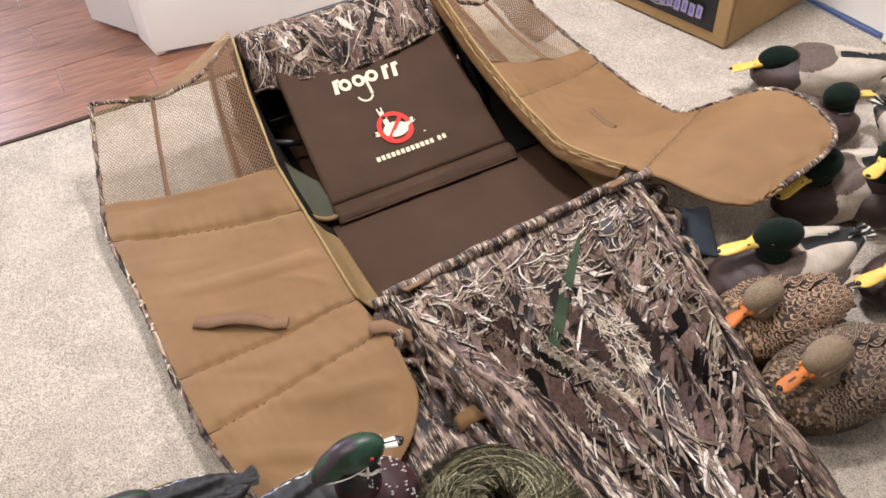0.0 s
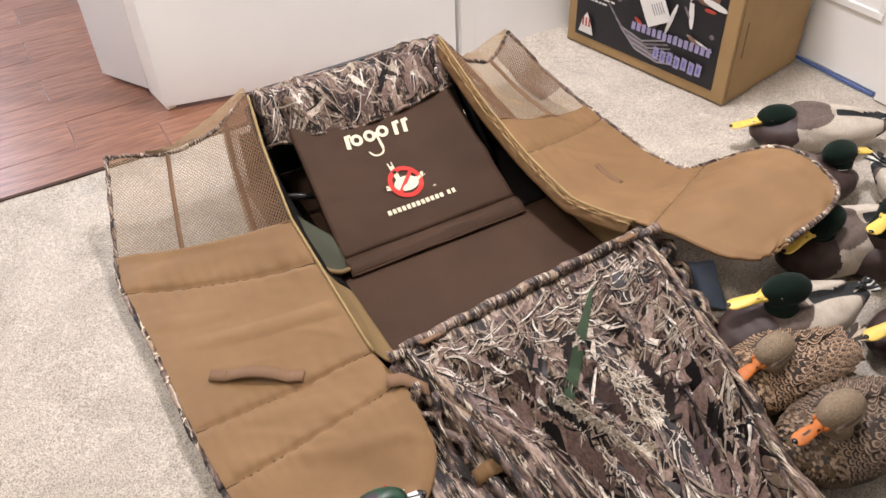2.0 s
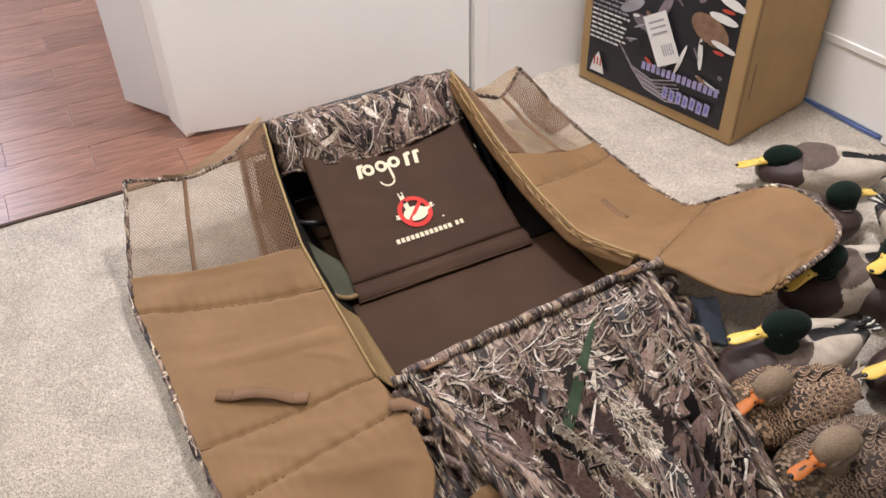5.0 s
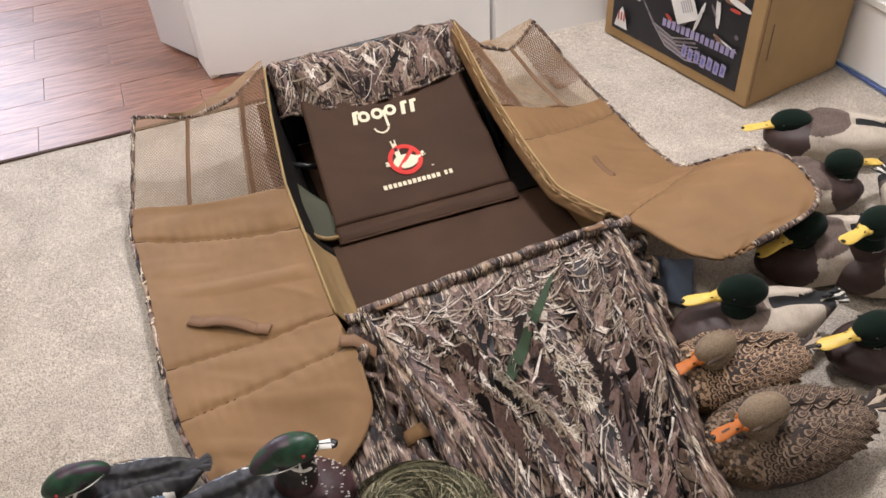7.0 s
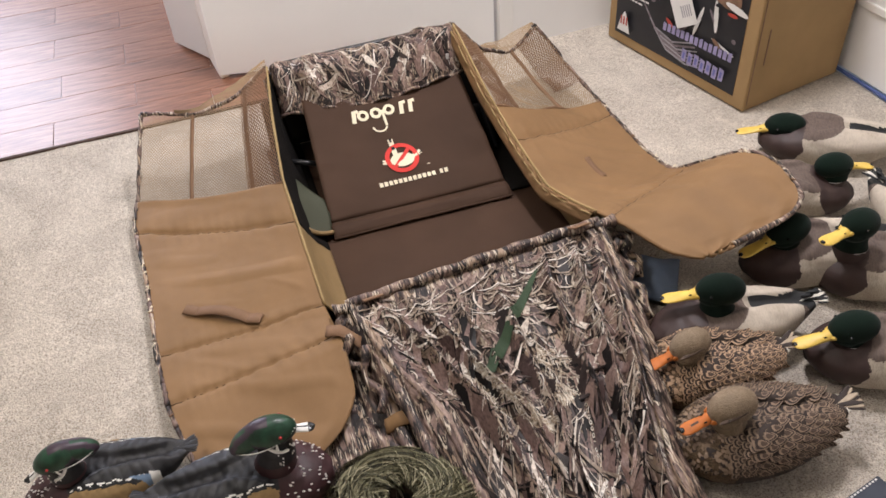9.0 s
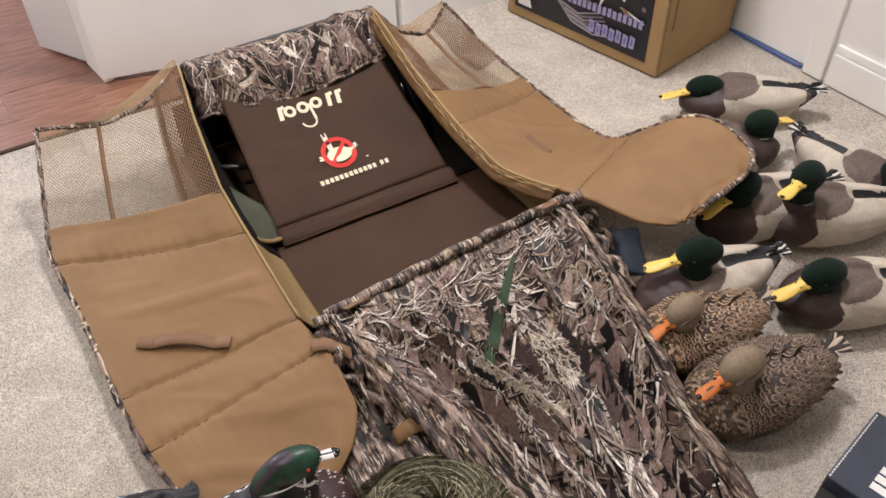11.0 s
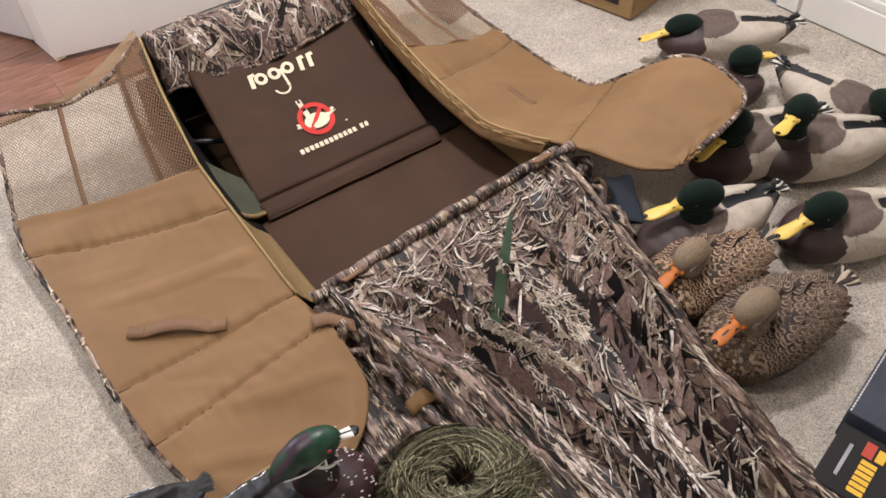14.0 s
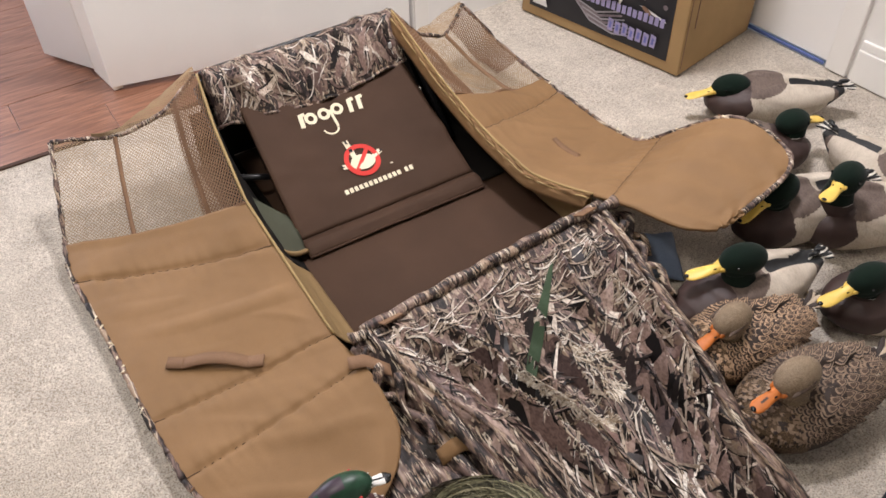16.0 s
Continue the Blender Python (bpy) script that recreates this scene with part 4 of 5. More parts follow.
M_HENF = feather_material("hen_breast_paint", (0.055, 0.032, 0.018), (0.16, 0.10, 0.05), (0.27, 0.18, 0.10), 170)
M_HENG = feather_material("grey_hen_breast_paint", (0.05, 0.030, 0.017), (0.13, 0.085, 0.045), (0.20, 0.135, 0.075), 240)
M_BUFF = paint("buff_wing_paint", (0.42, 0.34, 0.25), 0.7, 0.2, 60)
M_HENH = feather_material("hen_head_paint", (0.14, 0.098, 0.058), (0.29, 0.22, 0.14), (0.37, 0.29, 0.2), 320)
M_ORANGE = paint("orange_bill_paint", (0.50, 0.145, 0.024), 0.5, 0.18, 60)
M_WDBODY = paint("charcoal_feather_paint", (0.015, 0.015, 0.017), 0.5, 0.7, 45)
M_WDSIDE = paint("buff_side_paint", (0.30, 0.20, 0.09), 0.6, 0.12, 90)
M_WDBREAST = paint("maroon_breast_paint", (0.040, 0.014, 0.016), 0.5, 0.2, 60)
M_WDHEAD = paint("green_crest_paint", (0.012, 0.045, 0.024), 0.35, 0.6, 40)
M_WDPURP = paint("purple_crest_paint", (0.045, 0.028, 0.042), 0.4, 0.35, 20)
M_WDRED = paint("red_bill_paint", (0.40, 0.03, 0.03), 0.35, 0.1)
M_BLUE = paint("blue_wing_patch_paint", (0.03, 0.05, 0.28), 0.4, 0.1)
M_PALEBLUE = paint("pale_blue_wing_paint", (0.17, 0.25, 0.36), 0.5, 0.1)

BODY = [(-0.205, 0.008, 0.100, 0.090), (-0.19, 0.022, 0.102, 0.082), (-0.165, 0.034, 0.100, 0.058), (-0.13, 0.053, 0.102, 0.030), (-0.09, 0.067, 0.107, 0.010), (-0.04, 0.078, 0.112, 0.001), (0.02, 0.082, 0.112, 0.0), (0.07, 0.078, 0.108, 0.0), (0.11, 0.066, 0.099, 0.006), (0.14, 0.045, 0.085, 0.02), (0.158, 0.017, 0.066, 0.038)]


class Builder:
    """Gathers lofted pieces with material slots into one mesh."""

    def __init__(self, mats):
        self.verts, self.faces, self.slots, self.mats = [], [], [], mats

    def rings(self, rows, slot, closed=True):
        base, n = len(self.verts), len(rows[0])
        for r in rows:
            self.verts += [Vector(p) for p in r]
        for i in range(len(rows) - 1):
            for k in range(n):
                f = (base + i * n + k, base + i * n + (k + 1) % n, base + (i + 1) * n + (k + 1) % n, base + (i + 1) * n + k)
                c = sum((self.verts[j] for j in f), Vector()) / 4
                self.faces.append(f)
                self.slots.append(slot(c) if callable(slot) else slot)
        for i, flip in ((0, True), (len(rows) - 1, False)):
            f = tuple(base + i * n + k for k in range(n))
            c = sum((self.verts[j] for j in f), Vector()) / n
            self.faces.append(f[::-1] if flip else f)
            self.slots.append(slot(c) if callable(slot) else slot)

    def ball(self, m, slot, n=18, rows=12):
        """An ellipsoid: the unit ball under the matrix m."""
        rr = []
        for i in range(rows + 1):
            a = math.pi * (0.02 + 0.96 * i / rows)
            rr.append([m @ Vector((-math.cos(a), math.sin(a) * math.cos(2 * math.pi * k / n), math.sin(a) * math.sin(2 * math.pi * k / n))) for k in range(n)])
        self.rings(rr, slot)

    def make(self, name):
        return mesh_ob(name, self.verts, self.faces, self.mats, None, True, self.slots)


def duck(kind, seed, turn=0.0, nod=0.0, hx=0.1, hz=0.14, stretch=1.0):
    """A moulded decoy facing +x. turn, nod: the head; hx, hz: where the head sits over the body."""
    rng = random.Random(seed)
    if kind == "drake":
        mats = [M_GREY, M_CHEST, M_SCAP, M_RUMP, M_TAIL, M_GREEN, M_BILL, M_BLACK, M_WHITE, M_WING]
    elif kind == "wood":
        mats = [M_WDSIDE, M_WDBREAST, M_WDBODY, M_WDBODY, M_RUMP, M_WDHEAD, M_WDRED, M_BLACK, M_WHITE, M_WDPURP, M_PALEBLUE]
    else:
        mats = [M_HENB, M_HENG if kind == "greyhen" else M_HENF, M_HENB, M_HENB, M_TAIL, M_HENH, M_ORANGE, M_BLACK, M_BUFF, M_BLUE, M_RIMG if kind == "greyhen" else M_RIM, M_HEART, M_SHAFT]
    d = Builder(mats)
    grey = kind == "greyhen"
    hen = kind in ("hen", "greyhen")
    xs = np.linspace(BODY[0][0], BODY[-1][0], 170)
    rows = []
    N = 132

    def lobe(x, y):
        """How far inside a folded wing (1 at its middle, 0 at its rim)."""
        e = ((x + 0.062) / 0.108) ** 2 + ((abs(y) - 0.044 - 0.10 * (x + 0.06)) / 0.030) ** 2
        return 1 - e

    def mantle(x, y):
        return 1 - ((x - 0.028) / 0.066) ** 2 - (y / 0.066) ** 2

    for x in xs:
        w, zt, zb = (soft(x, BODY, c, 0.008) for c in (1, 2, 3))
        ring_ = []
        for k in range(N):
            a = 2 * math.pi * k / N
            ca, sa = math.cos(a), math.sin(a)
            y = w * math.copysign(abs(ca) ** 0.82, ca)
            zc, h = (zt + zb) / 2, (zt - zb) / 2
            z = zc + h * math.copysign(abs(sa) ** 0.85, sa)
            if sa > 0:
                up = sa ** 0.6
                z += up * 0.011 / (1 + math.exp(-lobe(x, y) / 0.09))
                z += up * 0.005 / (1 + math.exp(-mantle(x, y) / 0.10))
                z -= up * 0.006 * math.exp(-(y / 0.012) ** 2) / (1 + math.exp((x + 0.03) / 0.01))
                y *= 1 + 0.07 * up / (1 + math.exp(-lobe(x, y) / 0.12))
                # shallow moulded feather rows on the wings
                if hen or kind == "wood":
                    z += 0.0016 * up * abs(math.sin(x * 150 + 60 * abs(y))) * (x < 0.04)
            b = 0.0016 * noise.noise(Vector((x * 50, y * 50, z * 50 + seed)))
            ring_.append((x * stretch, y, z + b))
        rows.append(ring_)

    def zone(c):
        x, y, z = c.x / stretch, c.y, c.z
        n1 = 0.005 * noise.noise(Vector((x * 45, y * 45, z * 45 + seed)))
        n2 = noise.noise(Vector((x * 300, y * 300, z * 120 + seed)))
        top = z > 0.075
        ay = abs(y)
        if x < -0.188:
            return 4 if kind != "wood" else 2
        if kind == "drake":
            if x > 0.062 + n1 + 0.035 * (0.07 - z) / 0.07 * (z < 0.07) - 0.3 * (0.05 - ay) * (ay < 0.05) * top + 0.003 * n2:
                return 1
            if top and mantle(x, y) > 0.02 * n2 + 6 * n1:
                return 2
            if top and lobe(x, y * 0.94) > 0.04 * n2:
                return 9 if x > -0.155 else 2
            if x < -0.142 + n1 or (top and ay < 0.040 and x < -0.05):
                return 3
            return 0
        if kind == "wood":
            if x > 0.055 + n1:
                return 1
            edge = 0.052 + n1 - 0.12 * max(0.0, x)
            if -0.115 < x < -0.070 and top and 0.050 < ay < 0.050 + 0.35 * (-0.07 - x):
                return 10
            if -0.135 < x < -0.112 and ay > edge - 0.006:
                return 8
            if x < -0.12 or ay < edge:
                return 2
            bar = ay - edge
            return 8 if bar < 0.0042 * (0.6 + 0.4 * math.sin(x * 330)) else (4 if bar < 0.009 else 0)
        if x > 0.07 + n1:
            return 1
        if -0.125 < x < -0.095 and 0.062 < ay < 0.082 and 0.055 < z < 0.085:
            return 9
        if top and x < -0.11 and lobe(x, y) > 0.1 and ay > 0.03:
            return 8 if math.sin(x * 260 + 90 * ay) > -0.35 else 11
        return 0
    d.rings(rows, zone)
    # moulded feathers of the hens: pale rims, dark hearts, pale shafts
    if hen:
        def feather(x, a, L, W, layers):
            w, zt, zb = (soft(x, BODY, c, 0.008) for c in (1, 2, 3))
            ca, sa = math.cos(a), math.sin(a)
            y = w * math.copysign(abs(ca) ** 0.82, ca)
            z = (zt + zb) / 2 + (zt - zb) / 2 * sa ** 0.85
            up = sa ** 0.6
            z += up * 0.011 / (1 + math.exp(-lobe(x, y) / 0.09)) + up * 0.005 / (1 + math.exp(-mantle(x, y) / 0.10))
            y *= 1 + 0.07 * up / (1 + math.exp(-lobe(x, y) / 0.12))
            nrm = Vector((0.06, ca / w, sa / ((zt - zb) / 2))).normalized()
            p = Vector((x * stretch, y, z)) + nrm * 0.0012
            back = (Vector((-1, 0, 0)) + nrm * 0.015 + Vector((0, 0.35 * ca * rng.uniform(0.2, 1) + rng.uniform(-0.12, 0.12), 0))).normalized()
            side = nrm.cross(back).normalized()
            for scale_, lift, slot in layers:
                b0 = len(d.verts)
                for q in range(14):
                    t = 2 * math.pi * q / 14
                    fall = 1 - 0.5 * math.cos(t)
                    curve = -0.20 * W * scale_ * math.sin(t) ** 2
                    d.verts.append(p + back * (L * scale_ * math.cos(t) + 0.32 * L * (1 - scale_)) + side * W * scale_ * math.sin(t) * fall + nrm * (lift + curve + 0.0008 * max(0, math.cos(t)) * scale_))
                d.faces.append(tuple(range(b0, b0 + 14)))
                d.slots.append(slot)
        full = ((1.0, 0.0, 10), (0.79, 0.0006, 11), (0.56, 0.0011, 10), (0.36, 0.0015, 12))
        x = 0.072
        i = 0
        while x > -0.165:
            big = x < 0.03
            count = 11 if big else 14
            for k in range(count):
                a = radians(8 + 164 * (k + (0.5 if i % 2 else 0.0)) / count)
                k2 = rng.uniform(0.88, 1.12)
                if big:
                    feather(x + rng.uniform(-0.003, 0.003), a, 0.0185 * k2, 0.0100 * k2, full)
                else:
                    feather(x, a, 0.012 * k2, 0.0072 * k2, full)
            x -= 0.0180 if big else 0.0125
            i += 1
        for k in range(260):
            feather(rng.uniform(0.075, 0.15), radians(rng.uniform(6, 174)), 0.0048, 0.0032, ((1.0, 0.0, 10 if k % 3 else 11),))
    # tail feathers: a short fan of flat vanes
    for k in range(9):
        a = radians(-32 + 8 * k)
        L = 0.036 if hen else 0.030
        m = Matrix.Translation((-0.178 * stretch, 0, 0.094)) @ Matrix.Rotation(math.pi + a, 4, "Z") @ Matrix.Rotation(radians(-14 if hen else -6), 4, "Y") @ Matrix.Translation((0.014, 0, 0.0012 * (k % 3))) @ Matrix.Diagonal((L, 0.0062, 0.0014, 1))
        d.ball(m, (4 if k % 2 else 3) if kind == "drake" else (8 if k % 2 else 11) if kind != "wood" else 3, 8, 6)
    if kind == "drake":
        for k in range(4):
            d.ball(Matrix.Translation((-0.172 - 0.006 * k, 0.004 * (k % 2), 0.106 + 0.004 * k)) @ Matrix.Diagonal((0.010, 0.005, 0.005, 1)), 3, 8, 6)
    # neck and head
    base = Vector((hx - 0.018, 0, 0.082))
    R = Matrix.Rotation(radians(turn), 4, "Z")
    head = base + R @ Vector((0.020, 0, 0)) + Vector((0, 0, hz - base.z))
    rows = []
    for i in range(13):
        t = i / 12
        c = base.lerp(head, t) + Vector((0.012 * math.sin(math.pi * t), 0, 0))
        rx = 0.050 - 0.018 * math.sin(math.pi * min(1, t * 0.62))
        rows.append([c + Vector((rx * math.cos(2 * math.pi * k / 24), rx * 0.88 * math.sin(2 * math.pi * k / 24), 0)) for k in range(24)])
    cut = 0.40
    zr = base.z + (head.z - base.z) * cut
    d.rings(rows, lambda c: 1 if c.z < zr else (5 if kind != "wood" else 2))
    if kind == "drake":
        rr = 0.0355
        ringrow = [[base.lerp(head, cut) + Vector((0.011, 0, dz)) + Vector(((rr + o) * math.cos(2 * math.pi * k / 24), (rr + o) * 0.9 * math.sin(2 * math.pi * k / 24), 0)) for k in range(24)] for dz, o in ((-0.0022, -0.002), (-0.001, 0.001), (0.001, 0.001), (0.0022, -0.002))]
        d.rings(ringrow, 8)
    H = Matrix.Translation(head) @ R @ Matrix.Rotation(radians(nod), 4, "Y")
    Hi = H.inverted()
    if kind == "wood":
        def crown(c):
            q = Hi @ c
            if q.z < -0.009 + 0.15 * q.x:
                return 2
            return 9 if (q.x < 0.004 and 0.004 < abs(q.y) + 0.5 * q.z - 0.006 < 0.019) else 5
        d.ball(H @ Matrix.Diagonal((0.051, 0.0295, 0.0315, 1)), crown, 44, 34)
        # crest sweeping back over the nape
        d.ball(H @ Matrix.Translation((-0.036, 0, -0.004)) @ Matrix.Rotation(radians(-34), 4, "Y") @ Matrix.Diagonal((0.050, 0.0235, 0.0225, 1)), lambda c: 9 if 0.006 < abs((Hi @ c).y) < 0.017 else 5, 32, 24)
        for sg in (-1, 1):
            for k in range(26):
                t = k / 25
                px = 0.046 - 0.112 * t
                py = 0.0285 * math.sqrt(max(0.05, 1 - ((px + 0.012) / 0.062) ** 2))
                pz = 0.004 - 0.024 * t - 0.006 * math.sin(math.pi * t)
                d.ball(H @ Matrix.Translation((px, sg * py, pz)) @ Matrix.Diagonal((0.0042, 0.0016, 0.0012, 1)), 8, 6, 4)
            # white strap that forks up the cheek
            for k in range(16):
                t = k / 15
                d.ball(H @ Matrix.Translation((0.024 - 0.034 * t, sg * (0.0215 + 0.009 * math.sin(math.pi * min(1, 0.25 + 0.7 * t))), -0.030 + 0.020 * t * t)) @ Matrix.Diagonal((0.005, 0.0028, 0.0036 - 0.002 * t, 1)), 8, 8, 5)
            for k in range(7):
                t = k / 6
                d.ball(H @ Matrix.Translation((0.008 + 0.003 * t, sg * 0.0292, -0.026 + 0.017 * t)) @ Matrix.Diagonal((0.0038 - 0.0022 * t, 0.0026, 0.004, 1)), 8, 8, 5)
        for k in range(70):
            x, a = rng.uniform(0.062, 0.145), rng.uniform(0.15, math.pi - 0.15)
            w, zt, zb = (soft(x, BODY, c, 0.008) for c in (1, 2, 3))
            y = w * math.copysign(abs(math.cos(a)) ** 0.82, math.cos(a))
            zz = (zt + zb) / 2 + (zt - zb) / 2 * math.sin(a) ** 0.85 + 0.001
            d.ball(Matrix.Translation((x * stretch, y, zz)) @ Matrix.Diagonal((0.0030, 0.0016, 0.0024, 1)), 8, 5, 4)
        for k in range(34):
            a, t = rng.uniform(-1.5, 1.5), rng.uniform(0.1, 0.75)
            c = base.lerp(head, t) + Vector((0.012 * math.sin(math.pi * t), 0, 0))
            rx = 0.0505 - 0.018 * math.sin(math.pi * min(1, t * 0.62))
            d.ball(Matrix.Translation(c + Vector((rx * math.cos(a), rx * 0.88 * math.sin(a), 0))) @ Matrix.Diagonal((0.0016, 0.0016, 0.0030, 1)), 8, 5, 4)
    else:
        wide = (0.050, 0.0335, 0.0355) if kind == "drake" else (0.050, 0.0300, 0.0345)
        d.ball(H @ Matrix.Diagonal((*wide, 1)), 5, 44, 34)
        d.ball(H @ Matrix.Translation((0.012, 0, -0.012)) @ Matrix.Diagonal((0.034, 0.0315, 0.024, 1)), 5, 22, 14)
    # bill: a wedge that widens and flattens to its tip
    prof = [(0.036, 0.0140, 0.016, -0.004), (0.048, 0.0128, 0.0120, -0.0075), (0.066, 0.0128, 0.0072, -0.0105), (0.086, 0.0150, 0.0048, -0.0130), (0.104, 0.0158, 0.0038, -0.0150), (0.114, 0.0125, 0.0032, -0.0160), (0.119, 0.006, 0.0022, -0.0166)]
    if kind == "wood":
        prof = [(0.034 + (x0 - 0.036) * 0.56, w * 0.70, h * 0.72, z) for x0, w, h, z in prof]
    if hen:
        prof = [(0.036 + (x0 - 0.036) * 0.86, w * 0.82, h * 0.9, z) for x0, w, h, z in prof]
    rows = [[H @ Vector((x, w * math.cos(2 * math.pi * k / 18), z + h * math.sin(2 * math.pi * k / 18))) for k in range(18)] for x, w, h, z in prof]
    fine = []
    for r0, r1 in zip(rows, rows[1:]):
        fine += [[p.lerp(q, f) for p, q in zip(r0, r1)] for f in (0.0, 0.25, 0.5, 0.75)]
    rows = fine + [rows[-1]]
    tip = prof[-1][0]
    if kind == "wood":
        def paint_bill(c):
            q = Hi @ c
            if q.x > tip - 0.012 or abs(q.y) < 0.0028 and q.z > -0.012:
                return 7
            return 8 if q.x > 0.044 and q.z > -0.0165 else 6
        d.rings(rows, paint_bill)
    elif hen:
        d.rings(rows, lambda c: 12 if grey and (Hi @ c).z > -0.010 and 0.070 < (Hi @ c).x < 0.108 and abs((Hi @ c).y) < 0.003 + 0.05 * ((Hi @ c).x - 0.07) else 6)
    else:
        d.rings(rows, 6)
    d.ball(H @ Matrix.Translation((tip - 0.003, 0, -0.0142)) @ Matrix.Diagonal((0.0052, 0.0058, 0.0030, 1)), 7, 10, 6)
    for sg in (-1, 1):
        d.ball(H @ Matrix.Translation((0.022, sg * (0.0300 if kind == "drake" else 0.0270), 0.0075)) @ Matrix.Diagonal((0.0034, 0.003, 0.0034, 1)), 6 if kind == "wood" else 7, 8, 6)
        if kind != "wood":
            d.ball(H @ Matrix.Translation((0.060, sg * 0.0080, -0.0030)) @ Matrix.Diagonal((0.0040, 0.0016, 0.0016, 1)), 7, 6, 4)
            # bill plates run back onto the cheek
            d.ball(H @ Matrix.Translation((0.042, sg * 0.0125, -0.004)) @ Matrix.Rotation(radians(20), 4, "Y") @ Matrix.Diagonal((0.010, 0.0045, 0.0065, 1)), 6, 10, 6)
        if hen:
            d.ball(H @ Matrix.Translation((0.012, sg * 0.0258, 0.0090)) @ Matrix.Rotation(radians(6), 4, "Y") @ Matrix.Diagonal((0.030, 0.0045, 0.0030, 1)), 12, 12, 8)
    return d.make("duck_decoy")


def place(ob, x, y, heading, label, size=1.0, flat=1.0, wide=1.0, group="duck decoys"):
    ob.matrix_world = pose(x, y, 0.001, 0, 0, heading) @ Matrix.Diagonal((size, size * wide, size * flat, 1))
    return tagged(ob, label, "duck decoy", group)


place(duck("drake", 1, 4, 8, 0.1, 0.104), 0.889, 2.065, 181, "mallard drake decoy with a yellow bill, resting on the carpet", size=1.05, flat=0.84)
place(duck("drake", 2, 20, 8, 0.1, 0.136), 0.780, 1.824, 10, "mallard drake decoy half under the tan flap", size=1.0, flat=0.88)
place(duck("drake", 3, -10, 0, 0.1, 0.14), 1.085, 1.705, -57, "mallard drake decoy facing away towards the wall", flat=0.9)
place(duck("drake", 4, 39, -11, 0.09, 0.188), 0.971, 1.557, 187, "mallard drake decoy with a raised neck and white ring", size=1.0, flat=1.0)
place(duck("drake", 5, 10, 12, 0.07, 0.142), 0.820, 1.578, 202, "mallard drake decoy looking down beside the tan flap", size=1.0, flat=1.0)
place(duck("drake", 6, -15, 8, 0.02, 0.161), 0.632, 1.314, 204, "mallard drake decoy with its head drawn back over the body", size=0.98, flat=1.0)
place(duck("drake", 7, 14, 6, 0.085, 0.136), 0.949, 1.306, 189, "mallard drake decoy behind the speckled hens", size=1.0, flat=0.92)
place(duck("hen", 8, 9, 8, 0.045, 0.145), 0.595, 1.186, 203, "speckled brown hen decoy with a tucked head", size=0.84, flat=1.12, wide=1.2)
place(duck("greyhen", 9, 3, 12, 0.055, 0.152), 0.680, 1.045, 205, "speckled brown hen decoy with an orange bill", size=0.9, flat=1.1, wide=1.2)
place(duck("wood", 10, 10, 12, 0.05, 0.178), -0.462, 0.692, 212, "wood duck drake decoy with a green crest", size=0.84, group="wood duck decoys")
place(duck("wood", 11, -2, -4, 0.06, 0.205), -0.18, 0.742, 29, "wood duck drake decoy with a spotted maroon breast", size=0.94, group="wood duck decoys")

# ---- cardboard carton with a printed front ----
BOX = pose(0.690, 2.262, 0, 0, 0, 135.0)
# x runs along the printed front, y away from the front into the carton
carton = empty("cardboard_carton", BOX)
tagged(carton, "tall brown cardboard carton with a dark printed front and a label", "carton")
BW, BD, BH = 0.62, 0.40, 0.66


def carton_part(name, x0, x1, z0, z1, lift, mat, label="", spin=0.0):
    """A thin printed field on the front of the carton."""
    bm = block(-(x1 - x0) / 2, (x1 - x0) / 2, lift, lift + 0.0006, -(z1 - z0) / 2, (z1 - z0) / 2)
    bmesh.ops.rotate(bm, verts=bm.verts, cent=(0, 0, 0), matrix=Matrix.Rotation(radians(spin), 3, "Y"))
    bmesh.ops.translate(bm, verts=bm.verts, vec=((x0 + x1) / 2, 0, (z0 + z1) / 2))
    return part(name, bm, mat, carton, label)


body_bm = block(0, BW, -BD, 0, 0.001, BH, 0.004)
part("box_body", body_bm, M_CARD, carton, "brown corrugated cardboard")
carton_part("printed_field", 0.045, 0.585, 0.035, 0.645, 0.0012, M_INK, "black printed front")


def front(name, pts, lift, mat, label=""):
    """A flat printed shape; points across the field from its near edge (0 to 1) and up it in metres."""
    bm = bmesh.new()
    bm.faces.new([bm.verts.new((0.585 - 0.54 * u, lift, 0.035 + v)) for u, v in pts])
    return part(name, bm, mat, carton, label)


def oval(u, v, ru, rv, spin=0.0, n=22):
    c, sn = math.cos(radians(spin)), math.sin(radians(spin))
    return [(u + (ru * math.cos(t) * c - rv * math.sin(t) * sn) / 0.54, v + ru * math.cos(t) * sn + rv * math.sin(t) * c) for t in np.linspace(0, 2 * math.pi, n, endpoint=False)]


def stripe(points, w):
    """A band of width w along a bent line of (u, v)."""
    q = [Vector((u * 0.54, v)) for u, v in points]
    a, b = [], []
    for i, p in enumerate(q):
        d = (q[min(i + 1, len(q) - 1)] - q[max(i - 1, 0)]).normalized()
        nn = Vector((-d.y, d.x)) * w * (0.35 + 0.65 * math.sin(math.pi * (i + 0.6) / (len(q) + 0.2))) / 2
        a.append(((p + nn).x / 0.54, (p + nn).y))
        b.append(((p - nn).x / 0.54, (p - nn).y))
    return a + b[::-1]


M_MAUVE = paint("mauve_ink", (0.20, 0.165, 0.185), 0.45, 0.3, 30)
M_LILAC = paint("lilac_ink", (0.33, 0.30, 0.50), 0.45, 0.15, 40)
up = 0.0020
rng = random.Random(31)
